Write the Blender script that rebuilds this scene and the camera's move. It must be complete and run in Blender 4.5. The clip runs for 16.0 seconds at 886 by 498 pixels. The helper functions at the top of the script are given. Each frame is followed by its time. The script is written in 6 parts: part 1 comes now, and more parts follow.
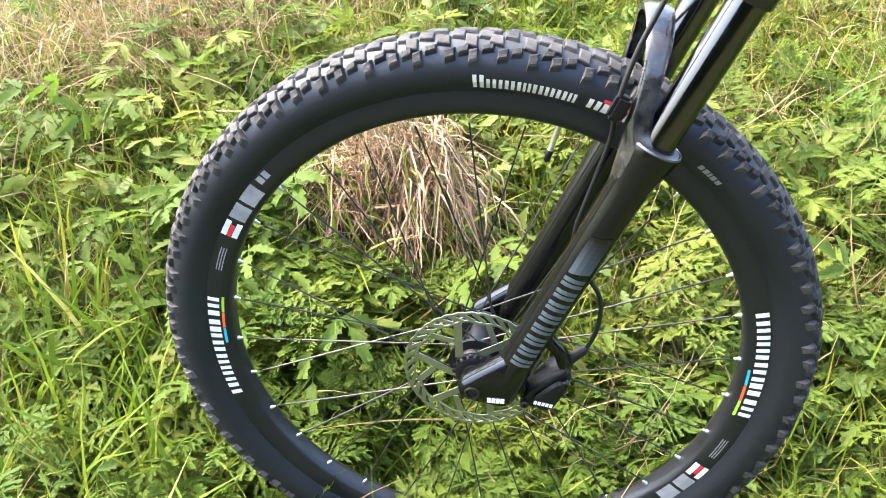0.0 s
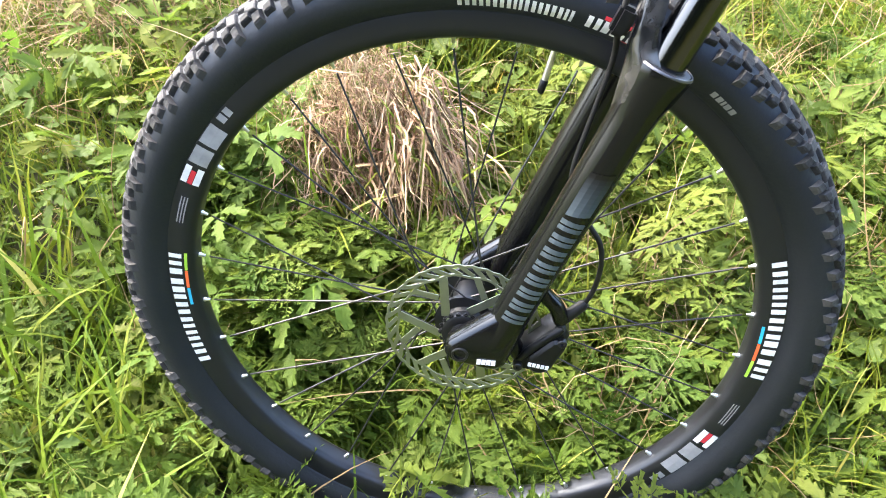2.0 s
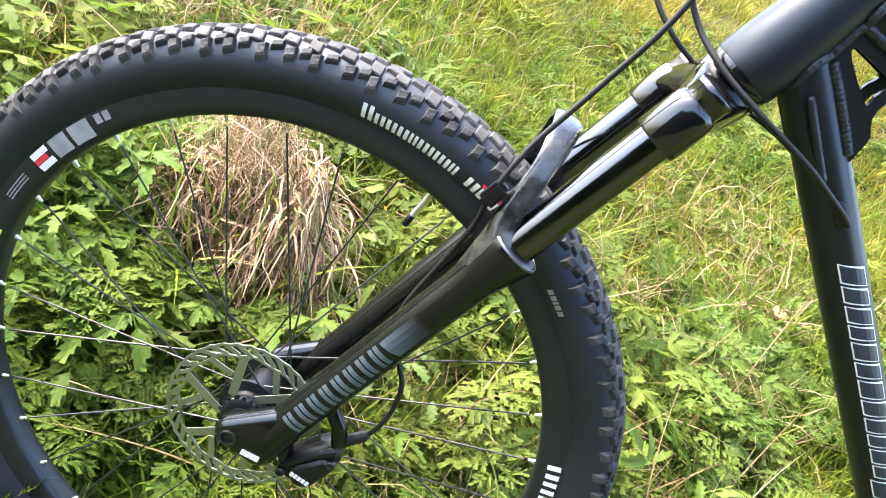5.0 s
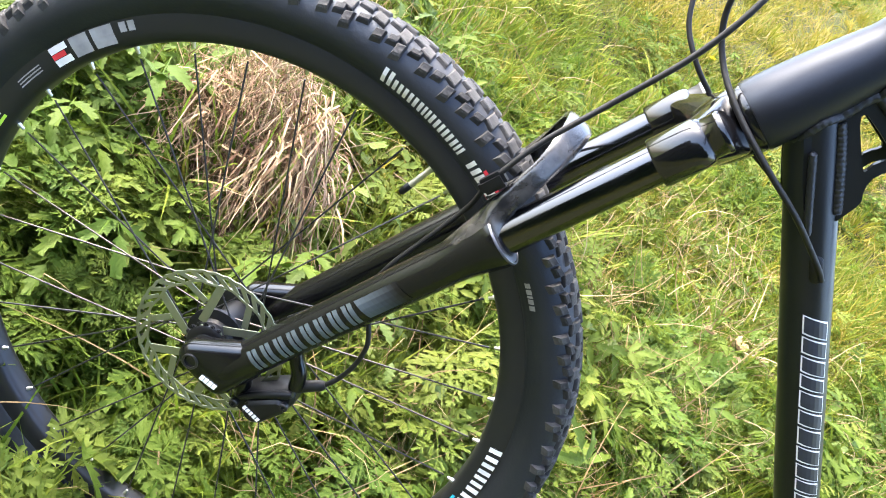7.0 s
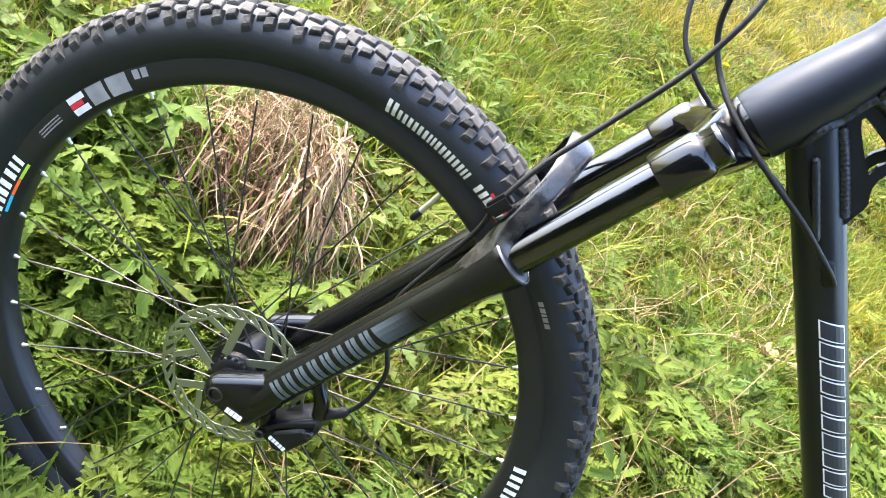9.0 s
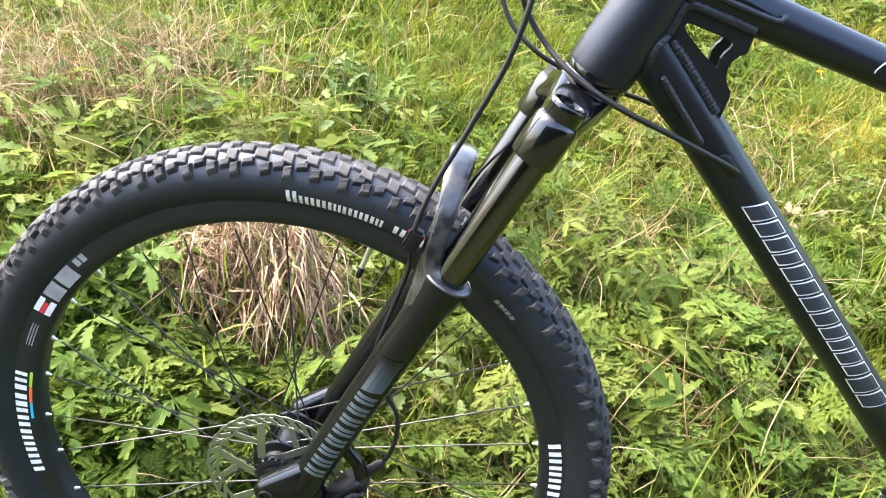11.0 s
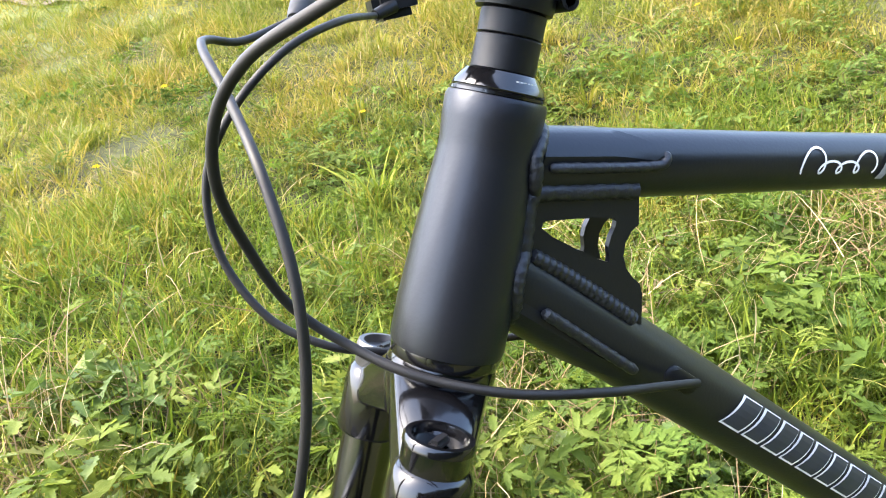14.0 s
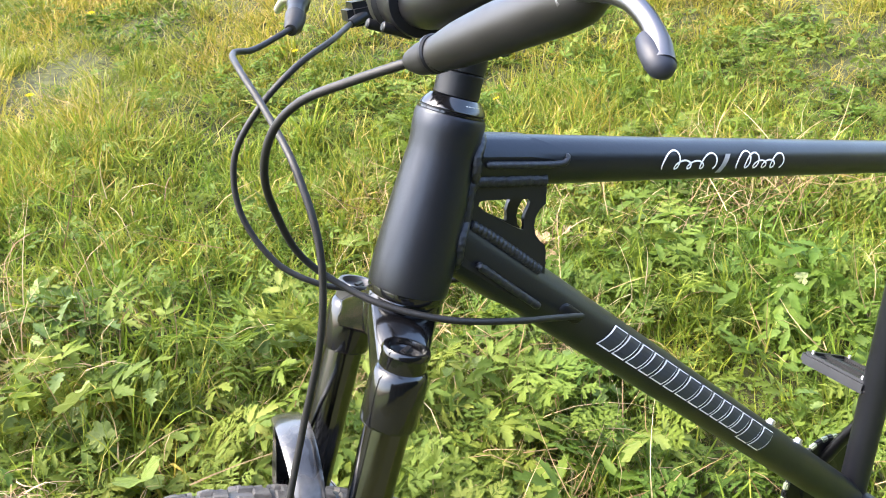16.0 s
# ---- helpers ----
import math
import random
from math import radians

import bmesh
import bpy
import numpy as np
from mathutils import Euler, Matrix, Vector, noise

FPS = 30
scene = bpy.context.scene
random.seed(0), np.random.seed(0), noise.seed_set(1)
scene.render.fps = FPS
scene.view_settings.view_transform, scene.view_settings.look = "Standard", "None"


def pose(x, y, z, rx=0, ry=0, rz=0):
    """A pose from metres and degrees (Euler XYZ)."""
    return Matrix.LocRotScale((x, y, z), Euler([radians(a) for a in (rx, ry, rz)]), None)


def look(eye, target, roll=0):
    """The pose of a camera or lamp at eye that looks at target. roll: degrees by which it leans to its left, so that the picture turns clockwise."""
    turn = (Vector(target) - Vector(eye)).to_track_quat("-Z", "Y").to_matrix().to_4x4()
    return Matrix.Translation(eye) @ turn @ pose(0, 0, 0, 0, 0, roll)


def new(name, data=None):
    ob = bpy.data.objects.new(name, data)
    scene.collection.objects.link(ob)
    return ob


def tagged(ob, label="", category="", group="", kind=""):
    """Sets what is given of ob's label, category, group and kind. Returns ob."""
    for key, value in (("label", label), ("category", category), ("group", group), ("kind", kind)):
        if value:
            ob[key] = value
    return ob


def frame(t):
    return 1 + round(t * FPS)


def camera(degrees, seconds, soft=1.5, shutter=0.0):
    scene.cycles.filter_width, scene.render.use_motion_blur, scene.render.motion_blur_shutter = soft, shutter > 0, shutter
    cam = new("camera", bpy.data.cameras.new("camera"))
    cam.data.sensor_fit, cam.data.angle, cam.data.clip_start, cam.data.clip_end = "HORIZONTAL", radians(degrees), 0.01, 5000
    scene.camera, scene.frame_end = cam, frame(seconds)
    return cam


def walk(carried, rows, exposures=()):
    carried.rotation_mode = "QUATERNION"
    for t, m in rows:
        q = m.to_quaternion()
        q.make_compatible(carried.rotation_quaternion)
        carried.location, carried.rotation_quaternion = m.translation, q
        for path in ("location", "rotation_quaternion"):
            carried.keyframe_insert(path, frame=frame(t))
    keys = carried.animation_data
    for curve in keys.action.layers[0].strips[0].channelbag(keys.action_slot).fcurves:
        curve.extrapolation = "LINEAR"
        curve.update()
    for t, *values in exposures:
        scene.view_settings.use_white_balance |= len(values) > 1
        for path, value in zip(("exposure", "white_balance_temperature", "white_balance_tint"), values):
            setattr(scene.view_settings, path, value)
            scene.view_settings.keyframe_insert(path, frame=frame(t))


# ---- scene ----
cam = camera(57.99, 16.0, soft=1.0)
# seconds, place, turn
ROWS = [
    (0, 0.0709, -0.7275, 0.9606, 58.15, 1.39, 7.66),
    (0.5, 0.0611, -0.7321, 0.9508, 57.82, 0.87, 7.76),
    (1, 0.0715, -0.7229, 0.9398, 57.28, 0.99, 7.53),
    (1.5, 0.0679, -0.7082, 0.9237, 57.14, 1.42, 7.45),
    (2, 0.0708, -0.6792, 0.8830, 57.27, 1.49, 6.95),
    (2.5, 0.0684, -0.6653, 0.8674, 57.92, 1.41, 6.15),
    (3, 0.0662, -0.6522, 0.8533, 57.97, 1.41, 6.19),
    (3.5, 0.0687, -0.6453, 0.8440, 58.03, 1.25, 6.12),
    (4, 0.0782, -0.6536, 0.8484, 60.11, -0.20, 5.64),
    (4.5, 0.0984, -0.6613, 0.8732, 63.65, -10.61, 6.63),
    (5, 0.1063, -0.6803, 0.8956, 64.94, -22.98, 10.03),
    (5.2, 0.1049, -0.6913, 0.9031, 64.21, -26.91, 10.92),
    (7.3, 0.0973, -0.6925, 0.9090, 59.90, -34.13, 15.45),
    (7.5, 0.1070, -0.6934, 0.9054, 60.31, -33.83, 15.94),
    (8, 0.1042, -0.6948, 0.9127, 60.85, -34.07, 15.48),
    (8.5, 0.1062, -0.6947, 0.9147, 61.51, -34.04, 15.22),
    (8.7, 0.1059, -0.6975, 0.9162, 61.44, -32.87, 15.28),
    (10.8, 0.1706, -0.7032, 1.0106, 62.29, -9.60, 7.72),
    (11, 0.1928, -0.7142, 1.0148, 63.43, -6.58, 6.59),
    (11.5, 0.2412, -0.6873, 1.0358, 64.52, -2.23, 7.06),
    (12, 0.3751, -0.5828, 1.0433, 65.23, 1.46, 6.73),
    (12.5, 0.3466, -0.4955, 1.0329, 64.62, 6.36, 0.64),
    (13, 0.2470, -0.4170, 1.0107, 64.96, 9.91, -6.88),
    (13.5, 0.2105, -0.3931, 1.0208, 71.15, 12.35, -13.06),
    (14, 0.1981, -0.3894, 1.0235, 73.27, 12.54, -15.36),
    (14.5, 0.1964, -0.3931, 1.0295, 74.38, 12.87, -16.45),
    (15, 0.1963, -0.3920, 1.0294, 73.04, 12.59, -17.09),
    (15.5, 0.1777, -0.4428, 1.0430, 68.33, 9.93, -19.25),
    (16, 0.1387, -0.5339, 1.1038, 67.52, 8.82, -20.47),
]
walk(cam, [(t, pose(x, y, z, rx, ry, rz)) for t, x, y, z, rx, ry, rz in ROWS], [(0.0, 3.62), (4.0, 3.64), (8.7, 3.54), (11.3, 3.50), (12.2, 3.40), (16.0, 3.34)])

# ---- world, sun ----
SUN_FROM = Vector((-0.55, 0.12, 0.80)).normalized()
sky_world = bpy.data.worlds.new("sky")
scene.world = sky_world
sky_world.use_nodes = True
wn, wl = sky_world.node_tree.nodes, sky_world.node_tree.links
sky = wn.new("ShaderNodeTexSky")
sky.sky_type, sky.sun_disc = "NISHITA", False
sky.sun_elevation = math.asin(SUN_FROM.z)
sky.sun_rotation = math.atan2(SUN_FROM.x, SUN_FROM.y)
sky.air_density, sky.dust_density, sky.ozone_density = 1.0, 5.0, 1.0
wl.new(sky.outputs["Color"], wn["Background"].inputs["Color"])
wn["Background"].inputs["Strength"].default_value = 0.15
sun_data = bpy.data.lights.new("sun", "SUN")
sun_data.energy, sun_data.angle, sun_data.color = 0.42, radians(14.0), (1.0, 0.95, 0.86)
sun = new("sun", sun_data)
sun.matrix_world = look(SUN_FROM * 30, (0, 0, 0))


# ---- materials ----
def material(name, color, rough=0.5, metal=0.0, spec=0.5, coat=0.0, tint=(1, 1, 1)):
    m = bpy.data.materials.new(name)
    m.use_nodes = True
    b = m.node_tree.nodes["Principled BSDF"]
    b.inputs["Base Color"].default_value = (*color, 1)
    b.inputs["Roughness"].default_value = rough
    b.inputs["Metallic"].default_value = metal
    b.inputs["Specular IOR Level"].default_value = spec
    b.inputs["Specular Tint"].default_value = (*tint, 1)
    b.inputs["Coat Weight"].default_value = coat
    b.inputs["Coat Roughness"].default_value = 0.08
    return m


def texture(m, scale, detail, low, high, socket="Base Color", positions=(0.3, 0.7), bump=0.0, bump_scale=None, stretch=(1, 1, 1)):
    """Noise between two values into a socket of the material, with an optional fine relief."""
    n, l = m.node_tree.nodes, m.node_tree.links
    b = n["Principled BSDF"]
    co = n.new("ShaderNodeTexCoord")
    mp = n.new("ShaderNodeMapping")
    mp.inputs["Scale"].default_value = stretch
    l.new(co.outputs["Object"], mp.inputs["Vector"])
    if socket:
        t = n.new("ShaderNodeTexNoise")
        t.inputs["Scale"].default_value, t.inputs["Detail"].default_value = scale, detail
        l.new(mp.outputs["Vector"], t.inputs["Vector"])
        r = n.new("ShaderNodeValToRGB")
        for e, p, c in zip(r.color_ramp.elements, positions, (low, high)):
            e.position = p
            e.color = (*c, 1) if hasattr(c, "__len__") else (c, c, c, 1)
        l.new(t.outputs["Fac"], r.inputs["Fac"])
        l.new(r.outputs["Color"], b.inputs[socket])
    if bump:
        t2 = n.new("ShaderNodeTexNoise")
        t2.inputs["Scale"].default_value, t2.inputs["Detail"].default_value = bump_scale or scale * 5, 4
        l.new(mp.outputs["Vector"], t2.inputs["Vector"])
        bp = n.new("ShaderNodeBump")
        bp.inputs["Strength"].default_value, bp.inputs["Distance"].default_value = bump, 0.002
        l.new(t2.outputs["Fac"], bp.inputs["Height"])
        l.new(bp.outputs["Normal"], b.inputs["Normal"])
    return m


def foliage(name, stops, rough=0.45, through_light=0.35, region=0.8):
    """A leaf or blade material: its colour varies from leaf to leaf, light shines through it."""
    m = material(name, stops[0][1], rough, spec=0.20)
    n, l = m.node_tree.nodes, m.node_tree.links
    b, out = n["Principled BSDF"], n["Material Output"]
    g = n.new("ShaderNodeNewGeometry")
    r = n.new("ShaderNodeValToRGB")
    while len(r.color_ramp.elements) < len(stops):
        r.color_ramp.elements.new(0.5)
    for e, (p, c) in zip(r.color_ramp.elements, stops):
        e.position, e.color = p, (*c, 1)
    l.new(g.outputs["Random Per Island"], r.inputs["Fac"])
    co = n.new("ShaderNodeTexCoord")
    t = n.new("ShaderNodeTexNoise")
    t.inputs["Scale"].default_value, t.inputs["Detail"].default_value = 6.0, 5
    l.new(co.outputs["Object"], t.inputs["Vector"])
    mx = n.new("ShaderNodeMix")
    mx.data_type, mx.blend_type = "RGBA", "MULTIPLY"
    mx.inputs["Factor"].default_value = 0.8
    v = n.new("ShaderNodeValToRGB")
    v.color_ramp.elements[0].position, v.color_ramp.elements[0].color = 0.3, (0.69, 0.72, 0.57, 1)
    v.color_ramp.elements[1].position, v.color_ramp.elements[1].color = 0.7, (1.16, 1.09, 0.91, 1)
    l.new(t.outputs["Fac"], v.inputs["Fac"])
    l.new(r.outputs["Color"], mx.inputs["A"])
    l.new(v.outputs["Color"], mx.inputs["B"])
    t2 = n.new("ShaderNodeTexNoise")
    t2.inputs["Scale"].default_value, t2.inputs["Detail"].default_value = 2.1, 3
    l.new(co.outputs["Object"], t2.inputs["Vector"])
    v2 = n.new("ShaderNodeValToRGB")
    v2.color_ramp.elements[0].position, v2.color_ramp.elements[0].color = 0.36, (0.78, 0.90, 0.80, 1)
    v2.color_ramp.elements[1].position, v2.color_ramp.elements[1].color = 0.64, (1.22, 1.06, 1.08, 1)
    l.new(t2.outputs["Fac"], v2.inputs["Fac"])
    my = n.new("ShaderNodeMix")
    my.data_type, my.blend_type = "RGBA", "MULTIPLY"
    my.inputs["Factor"].default_value = region
    l.new(mx.outputs["Result"], my.inputs["A"])
    l.new(v2.outputs["Color"], my.inputs["B"])
    l.new(my.outputs["Result"], b.inputs["Base Color"])
    crinkle = n.new("ShaderNodeTexNoise")
    crinkle.inputs["Scale"].default_value, crinkle.inputs["Detail"].default_value = 170.0, 2
    l.new(co.outputs["Object"], crinkle.inputs["Vector"])
    relief = n.new("ShaderNodeBump")
    relief.inputs["Strength"].default_value, relief.inputs["Distance"].default_value = 0.7, 0.003
    l.new(crinkle.outputs["Fac"], relief.inputs["Height"])
    l.new(relief.outputs["Normal"], b.inputs["Normal"])
    tr = n.new("ShaderNodeBsdfTranslucent")
    l.new(my.outputs["Result"], tr.inputs["Color"])
    ms = n.new("ShaderNodeMixShader")
    ms.inputs["Fac"].default_value = through_light
    l.new(b.outputs["BSDF"], ms.inputs[1])
    l.new(tr.outputs["BSDF"], ms.inputs[2])
    l.new(ms.outputs["Shader"], out.inputs["Surface"])
    return m


RUBBER = texture(material("tyre_rubber", (0.010, 0.010, 0.012), 0.5, spec=0.40, tint=(0.66, 0.80, 1.0)), 9, 6, (0.0095, 0.0100, 0.0116), (0.0170, 0.0176, 0.0198), bump=0.15, bump_scale=260)
rn = RUBBER.node_tree
at = rn.nodes.new("ShaderNodeTexCoord")
flat = rn.nodes.new("ShaderNodeVectorMath")
flat.operation = "MULTIPLY"
flat.inputs[1].default_value = (1, 0, 1)
reach = rn.nodes.new("ShaderNodeVectorMath")
reach.operation = "LENGTH"
crown_band = rn.nodes.new("ShaderNodeMapRange")
crown_band.inputs["From Min"].default_value, crown_band.inputs["From Max"].default_value = 0.3585, 0.3675
crown_band.inputs["To Max"].default_value = 0.9
dust = rn.nodes.new("ShaderNodeMix")
dust.data_type = "RGBA"
dust.inputs["B"].default_value = (0.046, 0.044, 0.043, 1)
rn.links.new(at.outputs["Object"], flat.inputs[0])
rn.links.new(flat.outputs["Vector"], reach.inputs[0])
rn.links.new(reach.outputs["Value"], crown_band.inputs["Value"])
rn.links.new(crown_band.outputs["Result"], dust.inputs["Factor"])
rn.links.new(rn.nodes["Principled BSDF"].inputs["Base Color"].links[0].from_socket, dust.inputs["A"])
rn.links.new(dust.outputs["Result"], rn.nodes["Principled BSDF"].inputs["Base Color"])
KNOB = texture(material("tread_rubber", (0.05, 0.05, 0.05), 0.68, spec=0.32, tint=(0.92, 0.96, 1.0)), 55, 6, (0.012, 0.012, 0.013), (0.060, 0.057, 0.054), positions=(0.36, 0.74), bump=0.5, bump_scale=300)
kn = KNOB.node_tree
worn = kn.nodes.new("ShaderNodeMix")
worn.data_type, worn.blend_type = "RGBA", "MULTIPLY"
worn.inputs["Factor"].default_value = 1.0
each = kn.nodes.new("ShaderNodeObjectInfo")
span = kn.nodes.new("ShaderNodeMapRange")
span.inputs["To Min"].default_value, span.inputs["To Max"].default_value = 0.55, 1.35
kn.links.new(each.outputs["Random"], span.inputs["Value"])
kn.links.new(kn.nodes["Principled BSDF"].inputs["Base Color"].links[0].from_socket, worn.inputs["A"])
kn.links.new(span.outputs["Result"], worn.inputs["B"])
kn.links.new(worn.outputs["Result"], kn.nodes["Principled BSDF"].inputs["Base Color"])
RIM_BLACK = texture(material("anodised_rim", (0.011, 0.011, 0.012), 0.36, spec=0.42, tint=(0.76, 0.86, 1.0)), 30, 4, 0.30, 0.46, "Roughness")
MATT_FRAME = texture(material("satin_black_paint", (0.0062, 0.0065, 0.0080), 0.34, spec=0.40, tint=(0.72, 0.82, 1.0)), 14, 5, 0.29, 0.40, "Roughness", bump=0.05, bump_scale=500)
WELD = texture(material("painted_weld", (0.010, 0.0103, 0.012), 0.5, spec=0.5, tint=(0.80, 0.87, 1.0)), 60, 4, 0.40, 0.55, "Roughness", bump=0.4, bump_scale=260)
GLOSS = texture(material("gloss_black_fork", (0.0030, 0.0030, 0.0036), 0.12, spec=0.55, coat=0.15, tint=(0.88, 0.93, 1.0)), 12, 5, 0.08, 0.18, "Roughness")
LOWERS = texture(material("fork_lower_paint", (0.0035, 0.0034, 0.0036), 0.18, spec=0.38, tint=(0.72, 0.84, 1.0)), 12, 5, 0.13, 0.22, "Roughness", bump=0.03, bump_scale=400)
# mottled dust, and a base paler than the legs standing in for reflected sky
ARCH = texture(material("dusty_sky_paled_fork_paint", (0.015, 0.015, 0.016), 0.24, spec=0.6, coat=0.15, tint=(0.92, 0.96, 1.0)), 45, 8, (0.004, 0.004, 0.005), (0.048, 0.047, 0.046), positions=(0.40, 0.68), bump=0.15, bump_scale=120)
STANCHION = texture(material("stanchion_black", (0.078, 0.081, 0.090), 0.14, metal=1.0), 20, 4, 0.10, 0.20, "Roughness")
BLACK_PART = texture(material("black_alloy", (0.0042, 0.0042, 0.0048), 0.4, spec=0.30, tint=(0.88, 0.93, 1.0)), 25, 4, 0.33, 0.50, "Roughness")
HOSE = texture(material("black_hose", (0.0055, 0.0055, 0.006), 0.55, spec=0.35), 60, 3, 0.48, 0.62, "Roughness")
SPOKE = texture(material("black_spoke", (0.035, 0.035, 0.037), 0.3, metal=0.6), 60, 3, 0.24, 0.4, "Roughness")
STEEL = texture(material("brushed_steel", (0.27, 0.30, 0.225), 0.5, metal=1.0), 90, 4, 0.44, 0.60, "Roughness")
SATIN = texture(material("satin_grey_alloy", (0.13, 0.13, 0.14), 0.42, metal=1.0), 50, 4, 0.36, 0.52, "Roughness")
LEVER_GREY = texture(material("dark_satin_alloy", (0.007, 0.007, 0.008), 0.42, spec=0.42), 50, 4, 0.34, 0.48, "Roughness")
PAD = texture(material("slate_rubber", (0.010, 0.012, 0.020), 0.5, spec=0.35), 40, 4, (0.008, 0.010, 0.017), (0.014, 0.016, 0.025))
SILVER = texture(material("silver_alloy", (0.62, 0.62, 0.62), 0.35, metal=1.0), 50, 4, 0.3, 0.45, "Roughness")
WHITE = texture(material("white_print", (0.75, 0.75, 0.75), 0.45), 70, 4, (0.62, 0.62, 0.62), (0.80, 0.80, 0.80))
GREY_PRINT = texture(material("grey_print", (0.25, 0.25, 0.26), 0.45), 70, 4, (0.20, 0.20, 0.21), (0.30, 0.30, 0.31))
STEEL_BLUE = texture(material("steel_blue_print", (0.05, 0.066, 0.078), 0.4), 70, 4, (0.044, 0.058, 0.068), (0.058, 0.076, 0.09))
NAVY = texture(material("navy_print", (0.012, 0.016, 0.03), 0.35), 70, 4, (0.010, 0.014, 0.026), (0.016, 0.021, 0.038))
RED = texture(material("red_print", (0.55, 0.02, 0.03), 0.45), 70, 4, (0.48, 0.02, 0.03), (0.6, 0.03, 0.05))
ORANGE = texture(material("orange_print", (0.75, 0.12, 0.03), 0.45), 70, 4, (0.68, 0.10, 0.03), (0.8, 0.14, 0.04))
LIME = texture(material("lime_print", (0.35, 0.60, 0.05), 0.45), 70, 4, (0.30, 0.55, 0.05), (0.4, 0.62, 0.07))
CYAN = texture(material("cyan_print", (0.02, 0.40, 0.60), 0.45), 70, 4, (0.02, 0.36, 0.55), (0.03, 0.43, 0.64))
LEAF = foliage("weed_leaf", [(0.0, (0.074, 0.128, 0.021)), (0.30, (0.098, 0.152, 0.024)), (0.75, (0.122, 0.172, 0.028)), (1.0, (0.152, 0.192, 0.038))], 0.58, 0.50)
JAGGED = foliage("jagged_leaf", [(0.0, (0.080, 0.136, 0.023)), (0.5, (0.110, 0.168, 0.028)), (0.9, (0.136, 0.190, 0.033)), (1.0, (0.18, 0.21, 0.055))], 0.56, 0.50)
DARK_LEAF = foliage("broad_leaf", [(0.0, (0.066, 0.112, 0.028)), (0.5, (0.092, 0.146, 0.036)), (1.0, (0.128, 0.180, 0.054))], 0.45, 0.34)
GRASS = foliage("grass_blade", [(0.0, (0.110, 0.138, 0.018)), (0.35, (0.166, 0.186, 0.022)), (0.66, (0.230, 0.222, 0.033)), (0.87, (0.270, 0.240, 0.062)), (1.0, (0.35, 0.292, 0.14))], 0.55, 0.40, 1.0)
FRESH = foliage("fresh_grass_blade", [(0.0, (0.084, 0.142, 0.016)), (0.4, (0.130, 0.194, 0.022)), (0.8, (0.188, 0.236, 0.032)), (0.95, (0.25, 0.27, 0.05)), (1.0, (0.36, 0.33, 0.13))], 0.5, 0.4)
STRAW = foliage("dry_straw", [(0.0, (0.14, 0.09, 0.05)), (0.4, (0.27, 0.19, 0.11)), (0.8, (0.36, 0.27, 0.17)), (1.0, (0.45, 0.36, 0.24))], 0.6, 0.2, 0.0)
DEAD_TUFT = foliage("dead_tuft", [(0.0, (0.10, 0.055, 0.034)), (0.3, (0.25, 0.158, 0.112)), (0.7, (0.42, 0.295, 0.220)), (0.9, (0.50, 0.39, 0.28)), (0.94, (0.16, 0.20, 0.05)), (1.0, (0.20, 0.23, 0.06))], 0.6, 0.15, 0.0)
PETAL = foliage("yellow_petal", [(0.0, (0.75, 0.55, 0.02)), (1.0, (0.85, 0.68, 0.05))], 0.5, 0.3)
EARTH = material("earth_and_moss", (0.05, 0.06, 0.02), 0.9, spec=0.2)
texture(EARTH, 34, 14, (0.022, 0.024, 0.010), (0.070, 0.072, 0.026), positions=(0.36, 0.66), bump=1.0, bump_scale=90)
en = EARTH.node_tree
spot = en.nodes.new("ShaderNodeTexCoord")
away = en.nodes.new("ShaderNodeVectorMath")
away.operation = "LENGTH"
en.links.new(spot.outputs["Object"], away.inputs[0])
field = en.nodes.new("ShaderNodeMapRange")
field.inputs["From Min"].default_value, field.inputs["From Max"].default_value = 4.0, 9.0
en.links.new(away.outputs["Value"], field.inputs["Value"])
sward = en.nodes.new("ShaderNodeMix")
sward.data_type = "RGBA"
sward.inputs["B"].default_value = (0.125, 0.150, 0.032, 1)
en.links.new(field.outputs["Result"], sward.inputs["Factor"])
en.links.new(en.nodes["Principled BSDF"].inputs["Base Color"].links[0].from_socket, sward.inputs["A"])
en.links.new(sward.outputs["Result"], en.nodes["Principled BSDF"].inputs["Base Color"])


# ---- mesh helpers ----
def mesh_from(name, verts, faces, mat, smooth=True, sharp=0.7):
    me = bpy.data.meshes.new(name)
    me.from_pydata([tuple(v) for v in verts], [], faces)
    me.materials.append(mat)
    bm = bmesh.new()
    bm.from_mesh(me)
    bmesh.ops.recalc_face_normals(bm, faces=bm.faces)
    for f in bm.faces:
        f.smooth = smooth
    if smooth:
        for e in bm.edges:
            if len(e.link_faces) == 2 and e.calc_face_angle(0) > sharp:
                e.smooth = False
    bm.to_mesh(me)
    bm.free()
    return me


def part(name, data, parent, label=""):
    ob = new(name, data)
    ob.parent = parent
    return tagged(ob, label)


def curve_points(points, steps=8):
    """A smooth line through the points (Catmull-Rom)."""
    p = [Vector(q) for q in points]
    p = [p[0] * 2 - p[1], *p, p[-1] * 2 - p[-2]]
    out = []
    for i in range(1, len(p) - 2):
        for s in range(steps):
            t = s / steps
            a, b, c, d = p[i - 1:i + 3]
            out.append(0.5 * (2 * b + (c - a) * t + (2 * a - 5 * b + 4 * c - d) * t * t + (3 * b - a - 3 * c + d) * t ** 3))
    return [*out, p[-2]]


